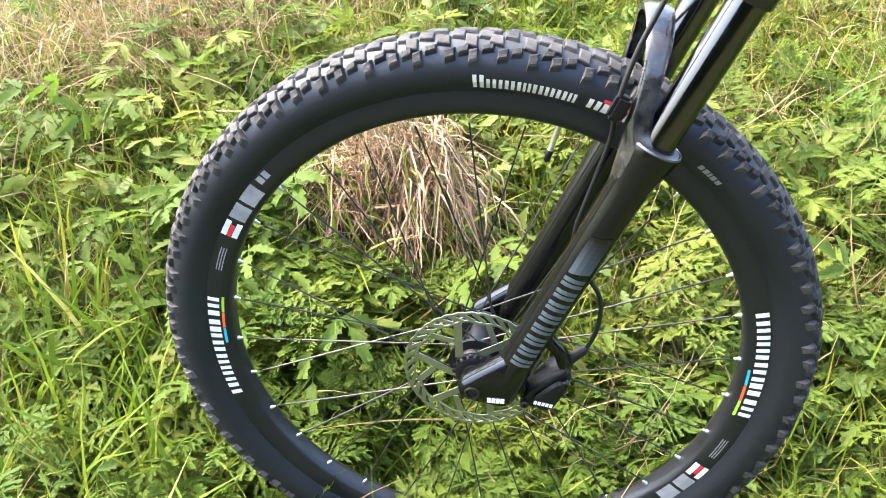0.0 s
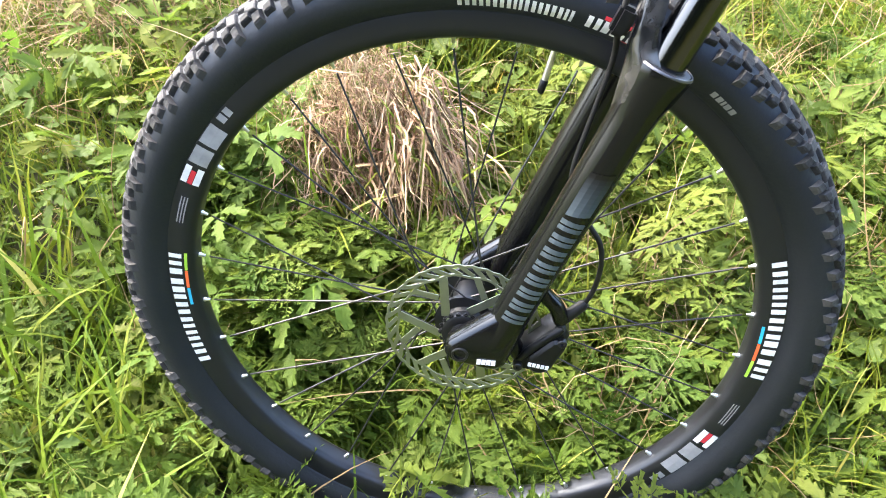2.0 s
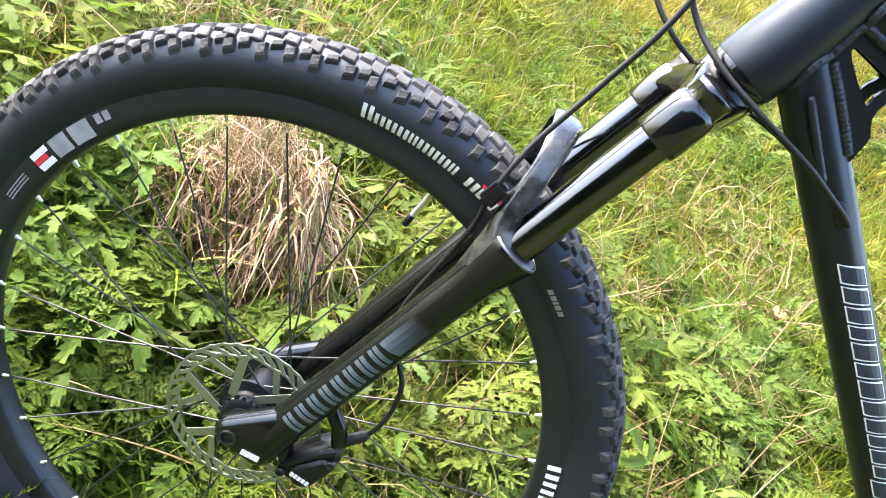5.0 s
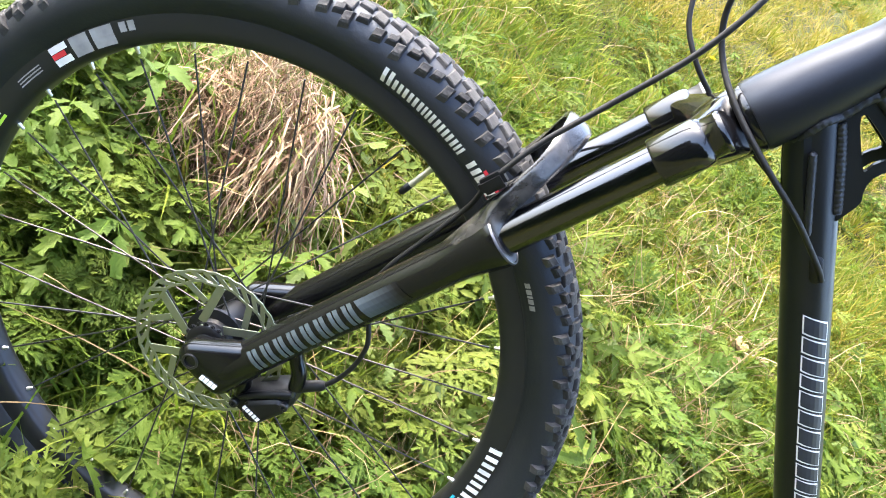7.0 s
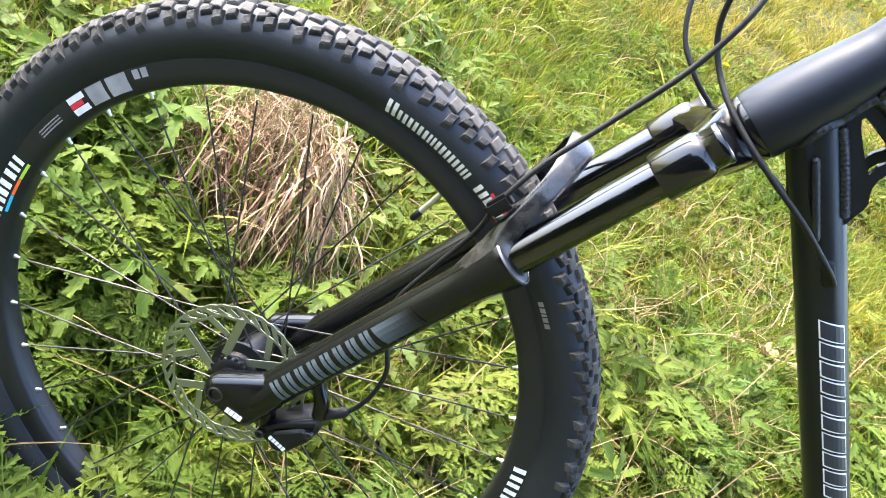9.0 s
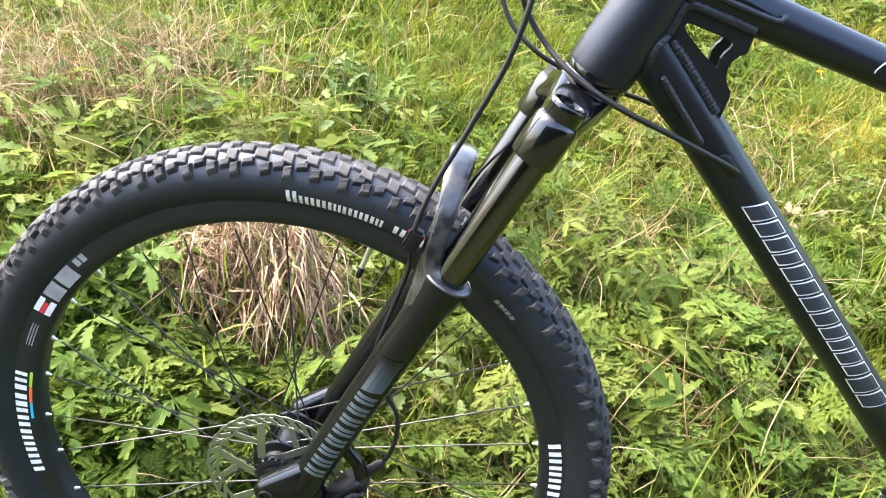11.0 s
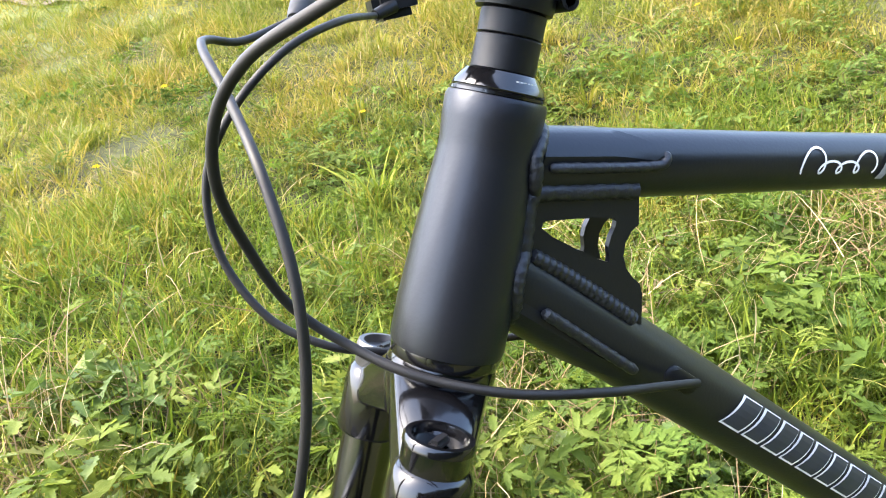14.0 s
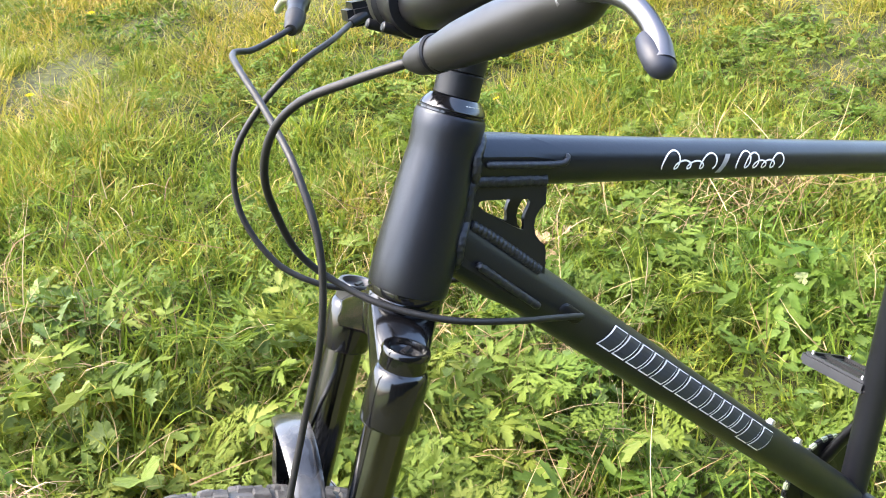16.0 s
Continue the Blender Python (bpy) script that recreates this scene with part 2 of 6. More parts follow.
def sweep(points, radii, seg=16, side=None, caps=True):
    """A tube along points. radii: one, or one for each point; a pair is (along side, across it)."""
    pts = [Vector(p) for p in points]
    if not isinstance(radii, list):
        radii = [radii] * len(pts)
    ref = Vector(side) if side else Vector((0.31, 0.87, 0.38))
    verts, faces = [], []
    for i, p in enumerate(pts):
        t = (pts[min(i + 1, len(pts) - 1)] - pts[max(i - 1, 0)]).normalized()
        ref = (ref - t * ref.dot(t)).normalized()
        other = t.cross(ref)
        ra, rb = radii[i] if isinstance(radii[i], tuple) else (radii[i], radii[i])
        for k in range(seg):
            w = 2 * math.pi * k / seg
            verts.append(p + ref * (ra * math.cos(w)) + other * (rb * math.sin(w)))
    for i in range(len(pts) - 1):
        for k in range(seg):
            a, b = i * seg + k, i * seg + (k + 1) % seg
            faces.append((a, b, b + seg, a + seg))
    if caps:
        faces += [tuple(range(seg)), tuple(range((len(pts) - 1) * seg, len(pts) * seg))]
    return verts, faces


def joined(*lumps):
    verts, faces = [], []
    for v, f in lumps:
        k = len(verts)
        verts += list(v)
        faces += [tuple(i + k for i in face) for face in f]
    return verts, faces


def lathe(m, profile, seg=32, closed=False):
    """Turns (radius, height) round the z axis of the pose m."""
    verts, faces = [], []
    for r, h in profile:
        for k in range(seg):
            w = 2 * math.pi * k / seg
            verts.append(m @ Vector((r * math.cos(w), r * math.sin(w), h)))
    rings = len(profile)
    for i in range(rings if closed else rings - 1):
        j = (i + 1) % rings
        for k in range(seg):
            n = (k + 1) % seg
            faces.append((i * seg + k, i * seg + n, j * seg + n, j * seg + k))
    if not closed:
        faces += [tuple(range(seg)), tuple(range((rings - 1) * seg, rings * seg))]
    return verts, faces


def slab(m, outline, low, high, bevel=0.0):
    """An outline in the x-z plane of the pose m, from y = low to y = high, its rims eased by bevel."""
    n = len(outline)
    cx, cz = sum(p[0] for p in outline) / n, sum(p[1] for p in outline) / n

    def ring(y, ease):
        return [m @ Vector((x + (cx - x) * ease, y, z + (cz - z) * ease)) for x, z in outline]
    size = max(math.dist(p, (cx, cz)) for p in outline)
    e = bevel / size
    rings = [ring(low, e), ring(low + bevel, 0), ring(high - bevel, 0), ring(high, e)] if bevel else [ring(low, 0), ring(high, 0)]
    verts = [v for r in rings for v in r]
    faces = [(i * n + k, i * n + (k + 1) % n, (i + 1) * n + (k + 1) % n, (i + 1) * n + k) for i in range(len(rings) - 1) for k in range(n)]
    return verts, faces + [tuple(range(n)), tuple(range((len(rings) - 1) * n, len(rings) * n))]


def rounded_block(m, size, bevel):
    bm = bmesh.new()
    bmesh.ops.create_cube(bm, size=1, matrix=Matrix.Diagonal((*size, 1)))
    bmesh.ops.bevel(bm, geom=bm.edges[:], offset=bevel, segments=2, affect="EDGES")
    bm.verts.index_update()
    out = [m @ v.co for v in bm.verts], [tuple(v.index for v in f.verts) for f in bm.faces]
    bm.free()
    return out


def hull(points):
    bm = bmesh.new()
    for p in points:
        bm.verts.new(p)
    got = bmesh.ops.convex_hull(bm, input=bm.verts[:])
    bmesh.ops.delete(bm, geom=list({g for g in got["geom_interior"] + got["geom_unused"] if isinstance(g, bmesh.types.BMVert)}), context="VERTS")
    bm.verts.index_update()
    out = [v.co.copy() for v in bm.verts], [tuple(v.index for v in f.verts) for f in bm.faces]
    bm.free()
    return out


def disc_points(m, r, y0, y1, cx=0.0, cz=0.0, seg=20, ease=0.003):
    """Points of a coin lying across y, with eased rims."""
    out = []
    for y, q in ((y0, r - ease), (y0 + ease, r), (y1 - ease, r), (y1, r - ease)):
        out += [m @ Vector((cx + q * math.cos(2 * math.pi * k / seg), y, cz + q * math.sin(2 * math.pi * k / seg))) for k in range(seg)]
    return out


# ---- the bicycle: its planes ----
AXLE = Vector((0, 0, 0.372))
HEAD = radians(65.5)
STEER = radians(9.1)
UP = Vector((math.cos(HEAD), 0, math.sin(HEAD)))
BACK = Vector((math.sin(HEAD), 0, -math.cos(HEAD)))
SIDE = Vector((0, 1, 0))
F_BACK = BACK * math.cos(STEER) + SIDE * math.sin(STEER)
F_SIDE = SIDE * math.cos(STEER) - BACK * math.sin(STEER)


def axes_pose(x, y, z, origin):
    return Matrix(((x.x, y.x, z.x, origin.x), (x.y, y.y, z.y, origin.y), (x.z, y.z, z.z, origin.z), (0, 0, 0, 1)))


FORK = axes_pose(BACK, SIDE, UP, AXLE)
FRAME = axes_pose(F_BACK, F_SIDE, UP, AXLE + BACK * 0.052)
HEAD_X = -0.009
STEERER_X = 0.043
WHEEL = Matrix.Translation(AXLE)


def fork_at(x, y, z):
    return FORK @ Vector((x, y, z))


def frame_at(x, y, z):
    return FRAME @ Vector((x, y, z))


bicycle = tagged(new("mountain_bike"), "satin black hardtail mountain bike standing in weeds and grass", "bicycle")


# ---- front wheel ----
def round_wheel(r, y, deg):
    w = radians(deg)
    return Vector((r * math.cos(w), y, r * math.sin(w)))


def ring_mesh(profile, seg):
    """A closed profile of (radius, y) turned round the wheel's axle."""
    verts, faces = [], []
    n = len(profile)
    for k in range(seg):
        verts += [round_wheel(r, y, 360 * k / seg) for r, y in profile]
    for k in range(seg):
        a, b = k * n, (k + 1) % seg * n
        faces += [(a + i, a + (i + 1) % n, b + (i + 1) % n, b + i) for i in range(n)]
    return verts, faces


CASING_R, CASING_H, CASING_W = 0.3415, 0.0275, 0.0295
tyre_profile = [(0.317, -0.0145), (0.3195, -0.0180), (0.321, -0.0190), (0.323, -0.0205)]
for k in range(17):
    w = radians(-128 + 256 * k / 16)
    tyre_profile.append((CASING_R + CASING_H * math.cos(w) * (1.0 if math.cos(w) > 0 else 0.9), CASING_W * math.sin(w)))
tyre_profile += [(0.323, 0.0205), (0.321, 0.0190), (0.3195, 0.0180), (0.317, 0.0145)]
tyre = part("tyre", mesh_from("tyre", *ring_mesh(tyre_profile, 160), RUBBER), bicycle, "black knobbly tyre with smooth sidewalls and white print")
tyre.matrix_basis = WHEEL


def casing(deg):
    """The tyre's section at an angle from its crown: radius, y and the way out."""
    w = radians(deg)
    n = Vector((CASING_H * 0 + math.cos(w) / CASING_H, math.sin(w) / CASING_W)).normalized()
    return CASING_R + CASING_H * math.cos(w), CASING_W * math.sin(w), n


def knob_mesh(name, lean, width, length, height, skew=0.0):
    """A tread block on the tyre at 0 degrees; lean: angle from the crown across the tyre."""
    r, y, n = casing(lean)
    out = Vector((n.x, n.y, 0))
    across = Vector((-n.y, n.x, 0))
    base = Vector((r, y, 0)) - out * 0.002
    verts = []
    for h, s in ((0, 1.16), (height * 0.75, 1.0), (height, 0.84)):
        for a, b in ((-1, -1), (1, -1), (1, 1), (-1, 1)):
            reach = a * s if a > 0 or abs(lean) < 45 or h == 0 else (-0.55 if h < height else -0.25)
            verts.append(base + out * (h + 0.002 * (h > 0)) + across * (reach * width / 2 + b * skew) + Vector((0, 0, b * length / 2 * s)))
    faces = [(i * 4 + k, i * 4 + (k + 1) % 4, i * 4 + 4 + (k + 1) % 4, i * 4 + 4 + k) for i in range(2) for k in range(4)] + [(8, 9, 10, 11)]
    return mesh_from(name, verts, faces, KNOB, smooth=False)


KNOBS = 88
def knob_turn(k, shift):
    return -2 * math.pi * (k + shift + 0.10 * math.sin(2.4 * k + 5 * shift)) / KNOBS


knob_rows = [(-63, 0.0140, 0.0080, 0.0050, 0.00), (-51, 0.0092, 0.0090, 0.0044, 0.50), (-31, 0.0132, 0.0108, 0.0030, 0.18)]
for lean, width, length, height, shift in knob_rows:
    pair = [knob_mesh("tread_knob", lean + d, width * q, length * p, height, 0.0014 if lean > -50 else -0.0010) for d, q, p in ((0, 1.0, 1.0), (4, 0.82, 1.12))]
    for k in range(KNOBS):
        knob = part("tread_knob", pair[k % 2], tyre)
        knob.matrix_basis = Matrix.Rotation(knob_turn(k, shift), 4, "Y")
far_lumps = []
for lean, width, length, height, shift in ((-9, 0.0135, 0.0112, 0.0028, 0.66), (11, 0.0135, 0.0112, 0.0028, 0.28), (31, 0.0132, 0.0108, 0.0030, 0.60), (63, 0.0140, 0.0080, 0.0050, 0.30), (51, 0.0092, 0.0090, 0.0044, 0.80)):
    pair = [knob_mesh("far_knob", lean + d, width * q, length * p, height, 0.0012) for d, q, p in ((0, 1.0, 1.0), (-4, 0.80, 1.15))]
    for k in range(KNOBS):
        turn = Matrix.Rotation(knob_turn(k, shift), 3, "Y")
        far_lumps.append(([turn @ v.co for v in pair[k % 2].vertices], [tuple(f.vertices) for f in pair[k % 2].polygons]))
tagged(part("crown_tread", mesh_from("crown_tread", *joined(*far_lumps), KNOB, smooth=False), tyre, "dusty grey blocks along the crown of the tyre"), kind="stuff")

rim_profile = [(0.3195, -0.0172), (0.3195, -0.0150), (0.315, -0.0140), (0.300, -0.0060), (0.300, 0.0060), (0.315, 0.0140), (0.3195, 0.0150), (0.3195, 0.0172),
               (0.316, 0.0178), (0.305, 0.0172), (0.297, 0.0150), (0.2935, 0.0110), (0.2925, 0.0060), (0.2925, -0.0060), (0.2935, -0.0110), (0.297, -0.0150), (0.305, -0.0172), (0.316, -0.0178)]
rim = part("rim", mesh_from("rim", *ring_mesh(rim_profile, 128), RIM_BLACK, sharp=0.9), bicycle, "black alloy rim with white and coloured decals")
rim.matrix_basis = WHEEL


def arc_block(d0, d1, surface, r0, r1, lift=0.0006, steps=3, skew=0.0):
    """A patch of print between two angles and two radii; surface gives y for a radius. skew: degrees by which its outer side is shifted."""
    verts, faces = [], []
    for i in range(steps + 1):
        d = d0 + (d1 - d0) * i / steps
        for j in range(3):
            r = r0 + (r1 - r0) * j / 2
            verts.append(round_wheel(r, surface(r) - lift, d + skew * j / 2))
    for i in range(steps):
        for j in range(2):
            a = i * 3 + j
            faces.append((a, a + 1, a + 4, a + 3))
    return verts, faces


def rim_y(r):
    return -0.0150 - 0.0022 * min(max((r - 0.297) / 0.008, 0), 1) - 0.0006 * min(max((r - 0.305) / 0.011, 0), 1)


def tyre_y(r):
    c = (r - CASING_R) / (CASING_H * (1.0 if r > CASING_R else 0.9))
    return -CASING_W * math.sqrt(max(0.0, 1 - c * c))


def print_on(name, lumps, mat, parent, label=""):
    return part(name, mesh_from(name, *joined(*lumps), mat, smooth=False), parent, label)


def letter_row(d0, d1, widths, r0, r1, surface, gap=0.24, low=1.0, split=0.0):
    """A row of plain blocks in place of writing; low: the height of all but the first; split: the open share in the middle of each."""
    total, d, out = sum(widths), d0, []
    for i, w in enumerate(widths):
        e = d + (d1 - d0) * w / total
        a, b = d + (e - d) * gap / 2, e - (e - d) * gap / 2
        top = r0 + (r1 - r0) * (low if i else 1)
        if split and w > 0.5:
            m = (1 - split) / 2
            out += [arc_block(a, a + (b - a) * m, surface, r0, top), arc_block(b - (b - a) * m, b, surface, r0, top)]
        else:
            out.append(arc_block(a, b, surface, r0, top))
        d = e
    return out


for turn in (0, 180):
    print_on("decal_white", letter_row(196.0 + turn, 168.2 + turn, (1, .9, .85, 1, 1, .45, 1.25, .9), 0.3040, 0.3175, rim_y, 0.20, split=0.30), WHITE, rim, "white maker's decal drawn as plain marks")
    print_on("decal_stripe_lime", [arc_block(168.2 + turn, 172.4 + turn, rim_y, 0.2985, 0.3015)], LIME, rim, "lime green stripe")
    print_on("decal_stripe_orange", [arc_block(172.5 + turn, 176.7 + turn, rim_y, 0.2985, 0.3015)], ORANGE, rim, "orange stripe")
    print_on("decal_stripe_cyan", [arc_block(176.8 + turn, 181.0 + turn, rim_y, 0.2985, 0.3015)], CYAN, rim, "cyan stripe")
    print_on("decal_white_block", [arc_block(151.8 + turn, 148.0 + turn, rim_y, 0.2990, 0.3052), arc_block(151.8 + turn, 148.0 + turn, rim_y, 0.3113, 0.3175)], WHITE, rim, "two white blocks")
    print_on("decal_red_block", [arc_block(151.8 + turn, 148.8 + turn, rim_y, 0.3058, 0.3107)], RED, rim, "small red block")
    print_on("decal_grey", [arc_block(147.2 + turn, 143.4 + turn, rim_y, 0.2990, 0.3175), arc_block(142.6 + turn, 138.2 + turn, rim_y, 0.2990, 0.3175)], GREY_PRINT, rim, "grey blocks")
    print_on("decal_grey_small", letter_row(137.0 + turn, 133.6 + turn, (1, 1), 0.3075, 0.3165, rim_y), GREY_PRINT, rim)
    print_on("decal_fine_print", [arc_block(155.0 + turn, 161.0 + turn, rim_y, r, r + 0.0012) for r in (0.3045, 0.3075, 0.3105)], GREY_PRINT, rim, "faint grey bars of fine print")

print_on("tyre_print_white", letter_row(90.6, 73.6, (1, .9, .9, .9, .7, .9, .85, .9, .7), 0.3242, 0.3392, tyre_y, 0.20, low=0.74, split=0.26), WHITE, tyre, "white maker's print as plain marks")
print_on("tyre_print_model", letter_row(72.0, 60.5, (.9, .45, .9, .9, .9), 0.3245, 0.3360, tyre_y, 0.20, split=0.26), WHITE, tyre, "white print")
print_on("tyre_print_red", [arc_block(69.6, 62.0, tyre_y, 0.3366, 0.3400), arc_block(66.4, 60.5, tyre_y, 0.3230, 0.3242)], RED, tyre, "red flash")
print_on("tyre_print_size", letter_row(50.5, 45.4, (1, 1, .5, 1, 1), 0.3275, 0.3330, tyre_y), GREY_PRINT, tyre, "small pale bars of print")

# hub, spokes, nipples
HUBX = Matrix.Translation(AXLE) @ Matrix.Rotation(radians(90), 4, "X")
hub = part("hub", mesh_from("hub", *lathe(HUBX, [(0.010, -0.050), (0.014, -0.050), (0.014, -0.034), (0.029, -0.032), (0.029, -0.028), (0.017, -0.024), (0.015, 0), (0.019, 0.020), (0.031, 0.024), (0.031, 0.028), (0.022, 0.031), (0.020, 0.040), (0.015, 0.046), (0.010, 0.050)]), BLACK_PART), bicycle, "black alloy disc hub")
nipple_mesh = mesh_from("nipple", *lathe(Matrix.Rotation(radians(-90), 4, "Y"), [(0.0012, -0.0070), (0.0017, -0.0064), (0.0018, -0.003), (0.0026, -0.002), (0.0026, 0.002)], 8), SILVER)
for k in range(32):
    deg = 1.7 + 11.25 * k
    near = k % 2 == 0
    turn = 67.5 if (k // 2) % 2 else -67.5
    y = -0.026 if near else 0.030
    rim_end = round_wheel(0.281, (-1 if near else 1) * 0.002, deg) + AXLE
    hub_end = round_wheel(0.0265, y + (0.002 if (k // 2) % 2 else -0.002), deg + turn) + AXLE
    part("spoke", mesh_from("spoke", *sweep([hub_end, rim_end], 0.00100, 6), SPOKE), hub)
    nipple = part("nipple", nipple_mesh, rim)
    nipple.matrix_basis = Matrix.Translation(round_wheel(0.2925, (-1 if near else 1) * 0.002, deg)) @ Matrix.Rotation(radians(-deg), 4, "Y") @ Matrix.Rotation(math.pi, 4, "Z")
valve_dir = round_wheel(1, 0, 74.2)
valve = part("valve", mesh_from("valve", *sweep([AXLE + valve_dir * r for r in (0.296, 0.2925, 0.2915, 0.262)], [0.0048, 0.0048, 0.0029, 0.0029], 12), SILVER), bicycle, "silver valve stem with black tip")
part("valve_cap", mesh_from("valve_cap", *sweep([AXLE + valve_dir * r for r in (0.263, 0.262, 0.252, 0.250)], [0.003, 0.0037, 0.0034, 0.002], 12), BLACK_PART), valve, "black valve cap")

# brake rotor
ROTOR_Y = -0.0415


def strip(r0, d0, r1, d1, width):
    """A flat steel bridge of the rotor between two polar places."""
    a, b = round_wheel(r0, ROTOR_Y, d0), round_wheel(r1, ROTOR_Y, d1)
    t = (b - a).normalized()
    s = t.cross(SIDE) * width / 2
    y = SIDE * 0.0004
    v = [a - s - y, a + s - y, b + s - y, b - s - y, a - s + y, a + s + y, b + s + y, b - s + y]
    return [AXLE + p for p in v], [(0, 1, 2, 3), (7, 6, 5, 4), (0, 4, 5, 1), (1, 5, 6, 2), (2, 6, 7, 3), (3, 7, 4, 0)]


def band(r0, r1, wave=0.0, count=0, seg=144):
    verts, faces = [], []
    for k in range(seg):
        d = 360 * k / seg
        w = wave * math.sin(radians(d * count))
        verts += [AXLE + round_wheel(r, y, d) for r, y in ((r0 + w, ROTOR_Y - 0.0007), (r1 + w, ROTOR_Y - 0.0007), (r1 + w, ROTOR_Y + 0.0007), (r0 + w, ROTOR_Y + 0.0007))]
    for k in range(seg):
        a, b = 4 * k, 4 * ((k + 1) % seg)
        faces += [(a + i, a + (i + 1) % 4, b + (i + 1) % 4, b + i) for i in range(4)]
    return verts, faces


rotor = part("brake_rotor", mesh_from("brake_rotor", *joined(band(0.0772, 0.0800, 0.0006, 36), band(0.0660, 0.0684, 0.0012, 12),
             *[strip(0.0680, 10 * k, 0.0780, 10 * k + 11, 0.0042) for k in range(36)],
             *[strip(0.024, 60 * k + 15, 0.0665, 60 * k - 14, 0.0088) for k in range(6)],
             *[strip(0.046, 60 * k + 1, 0.0665, 60 * k + 17, 0.0066) for k in range(6)]), STEEL, smooth=False), bicycle, "steel disc brake rotor with slotted ring and slanted arms")
part("rotor_carrier", mesh_from("rotor_carrier", *joined(lathe(HUBX, [(0.012, 0.036), (0.0205, 0.036), (0.0215, 0.038), (0.0215, 0.0465), (0.0195, 0.0480), (0.012, 0.0480)]), *[rounded_block(Matrix.Translation(AXLE + round_wheel(0.0225, -0.0450, 20 * k)) @ Matrix.Rotation(radians(-20 * k), 4, "Y"), (0.0044, 0.0045, 0.0048), 0.0012) for k in range(18)]), BLACK_PART), rotor, "black toothed rotor carrier")
for k in range(6):
    bolt = AXLE + round_wheel(0.0185, -0.0445, 60 * k + 15)
    part("rotor_bolt", mesh_from("rotor_bolt", *sweep([bolt, bolt - SIDE * 0.0018], 0.0042, 10), STEEL), rotor)

# ---- fork ----
LEG_X, LEG_Y = 0.0275, 0.0655


for side in (-1, 1):
    m = FORK @ Matrix.Translation((LEG_X, side * LEG_Y, 0))
    leg = part("fork_lower_leg", mesh_from("fork_lower_leg", *lathe(m, [(0.012, 0.006), (0.0170, 0.012), (0.0182, 0.030), (0.0184, 0.090), (0.0187, 0.200), (0.0189, 0.260), (0.0192, 0.282), (0.0205, 0.298), (0.0230, 0.313), (0.0248, 0.325), (0.0253, 0.331), (0.0250, 0.3335), (0.0226, 0.3340), (0.0218, 0.331), (0.0175, 0.322)], 44), LOWERS, sharp=0.8), bicycle, "gloss black fork lower leg")
    part("leg_rim", mesh_from("leg_rim", *lathe(m, [(0.0236, 0.3337), (0.0241, 0.3343), (0.0247, 0.3341), (0.0252, 0.3332), (0.0254, 0.3322), (0.0250, 0.3318)], 44), SATIN), leg, "thin pale grey rim of the fork leg")
    inner, outer = (-0.083, -0.056) if side < 0 else (0.056, 0.080)
    foot = disc_points(FORK, 0.0160, inner, outer, 0.0, 0.004, 28, 0.006) + disc_points(FORK, 0.0155, inner, outer, 0.030, 0.010, 28, 0.006) + disc_points(FORK, 0.0180, inner + 0.002, outer, LEG_X, 0.048, 28, 0.006)
    part("dropout", mesh_from("dropout", *hull(foot), LOWERS, sharp=0.9), leg, "black dropout clamping the axle")
    stan = part("stanchion", mesh_from("stanchion", *lathe(m, [(0.0164, 0.290), (0.0164, 0.475)], 36), STANCHION), bicycle, "gloss black stanchion tube")
    part("dust_seal", mesh_from("dust_seal", *lathe(m, [(0.0168, 0.322), (0.0208, 0.323), (0.0208, 0.330), (0.0176, 0.334), (0.0166, 0.334)], 36), BLACK_PART), leg, "black rubber dust seal")
    if side < 0:
        near_leg = leg
axle_end = fork_at(0, -0.083, 0.003)
part("axle_end", mesh_from("axle_end", *lathe(axes_pose(BACK, UP, -SIDE, axle_end), [(0.0085, -0.003), (0.0085, 0.0010), (0.0078, 0.0016), (0.0062, 0.0012), (0.0058, -0.012), (0.0005, -0.012)], 24), LEVER_GREY), near_leg, "hollow axle end")


def spread_keys(keys, steps):
    """Keys of numbers carried smoothly from one to the next."""
    out = []
    for i in range(len(keys) - 1):
        a, b, c, d = (keys[min(max(q, 0), len(keys) - 1)] for q in (i - 1, i, i + 1, i + 2))
        for s in range(steps):
            t = s / steps
            out.append([0.5 * (2 * q + (r - o) * t + (2 * o - 5 * q + 4 * r - e) * t * t + (3 * q - o - 3 * r + e) * t ** 3) for o, q, r, e in zip(a, b, c, d)])
    return [*out, keys[-1]]


# the brace over the tyre: a flat bowed band; front edge, back edge, way out, bow, thickness
NEAR_ARCH = [(0.008, -0.064, 0.284, 0.046, -0.064, 0.296, 0.0, -1.0, 0.0, 0.0190, 0.004), (0.000, -0.062, 0.318, 0.036, -0.066, 0.332, -0.15, -1.0, 0.0, 0.0200, 0.004), (-0.007, -0.064, 0.338, 0.019, -0.070, 0.344, -0.35, -1.0, 0.05, 0.0110, 0.005),
             (-0.011, -0.066, 0.358, 0.008, -0.071, 0.364, -0.4, -0.9, 0.1, 0.0050, 0.006), (-0.017, -0.062, 0.388, 0.002, -0.063, 0.391, -0.4, -0.9, 0.4, 0.0030, 0.006), (-0.026, -0.043, 0.411, -0.003, -0.043, 0.417, -0.45, -0.6, 0.8, 0.0025, 0.006), (-0.030, 0.0, 0.421, -0.005, 0.0, 0.429, -0.45, 0.0, 1.0, 0.0025, 0.006)]
far_arch = [(a, -b, c, d, -e, f, g, -h, i, j, k) for a, b, c, d, e, f, g, h, i, j, k in NEAR_ARCH[-2::-1]]
ACROSS = 12
arch_verts, arch_faces = [], []
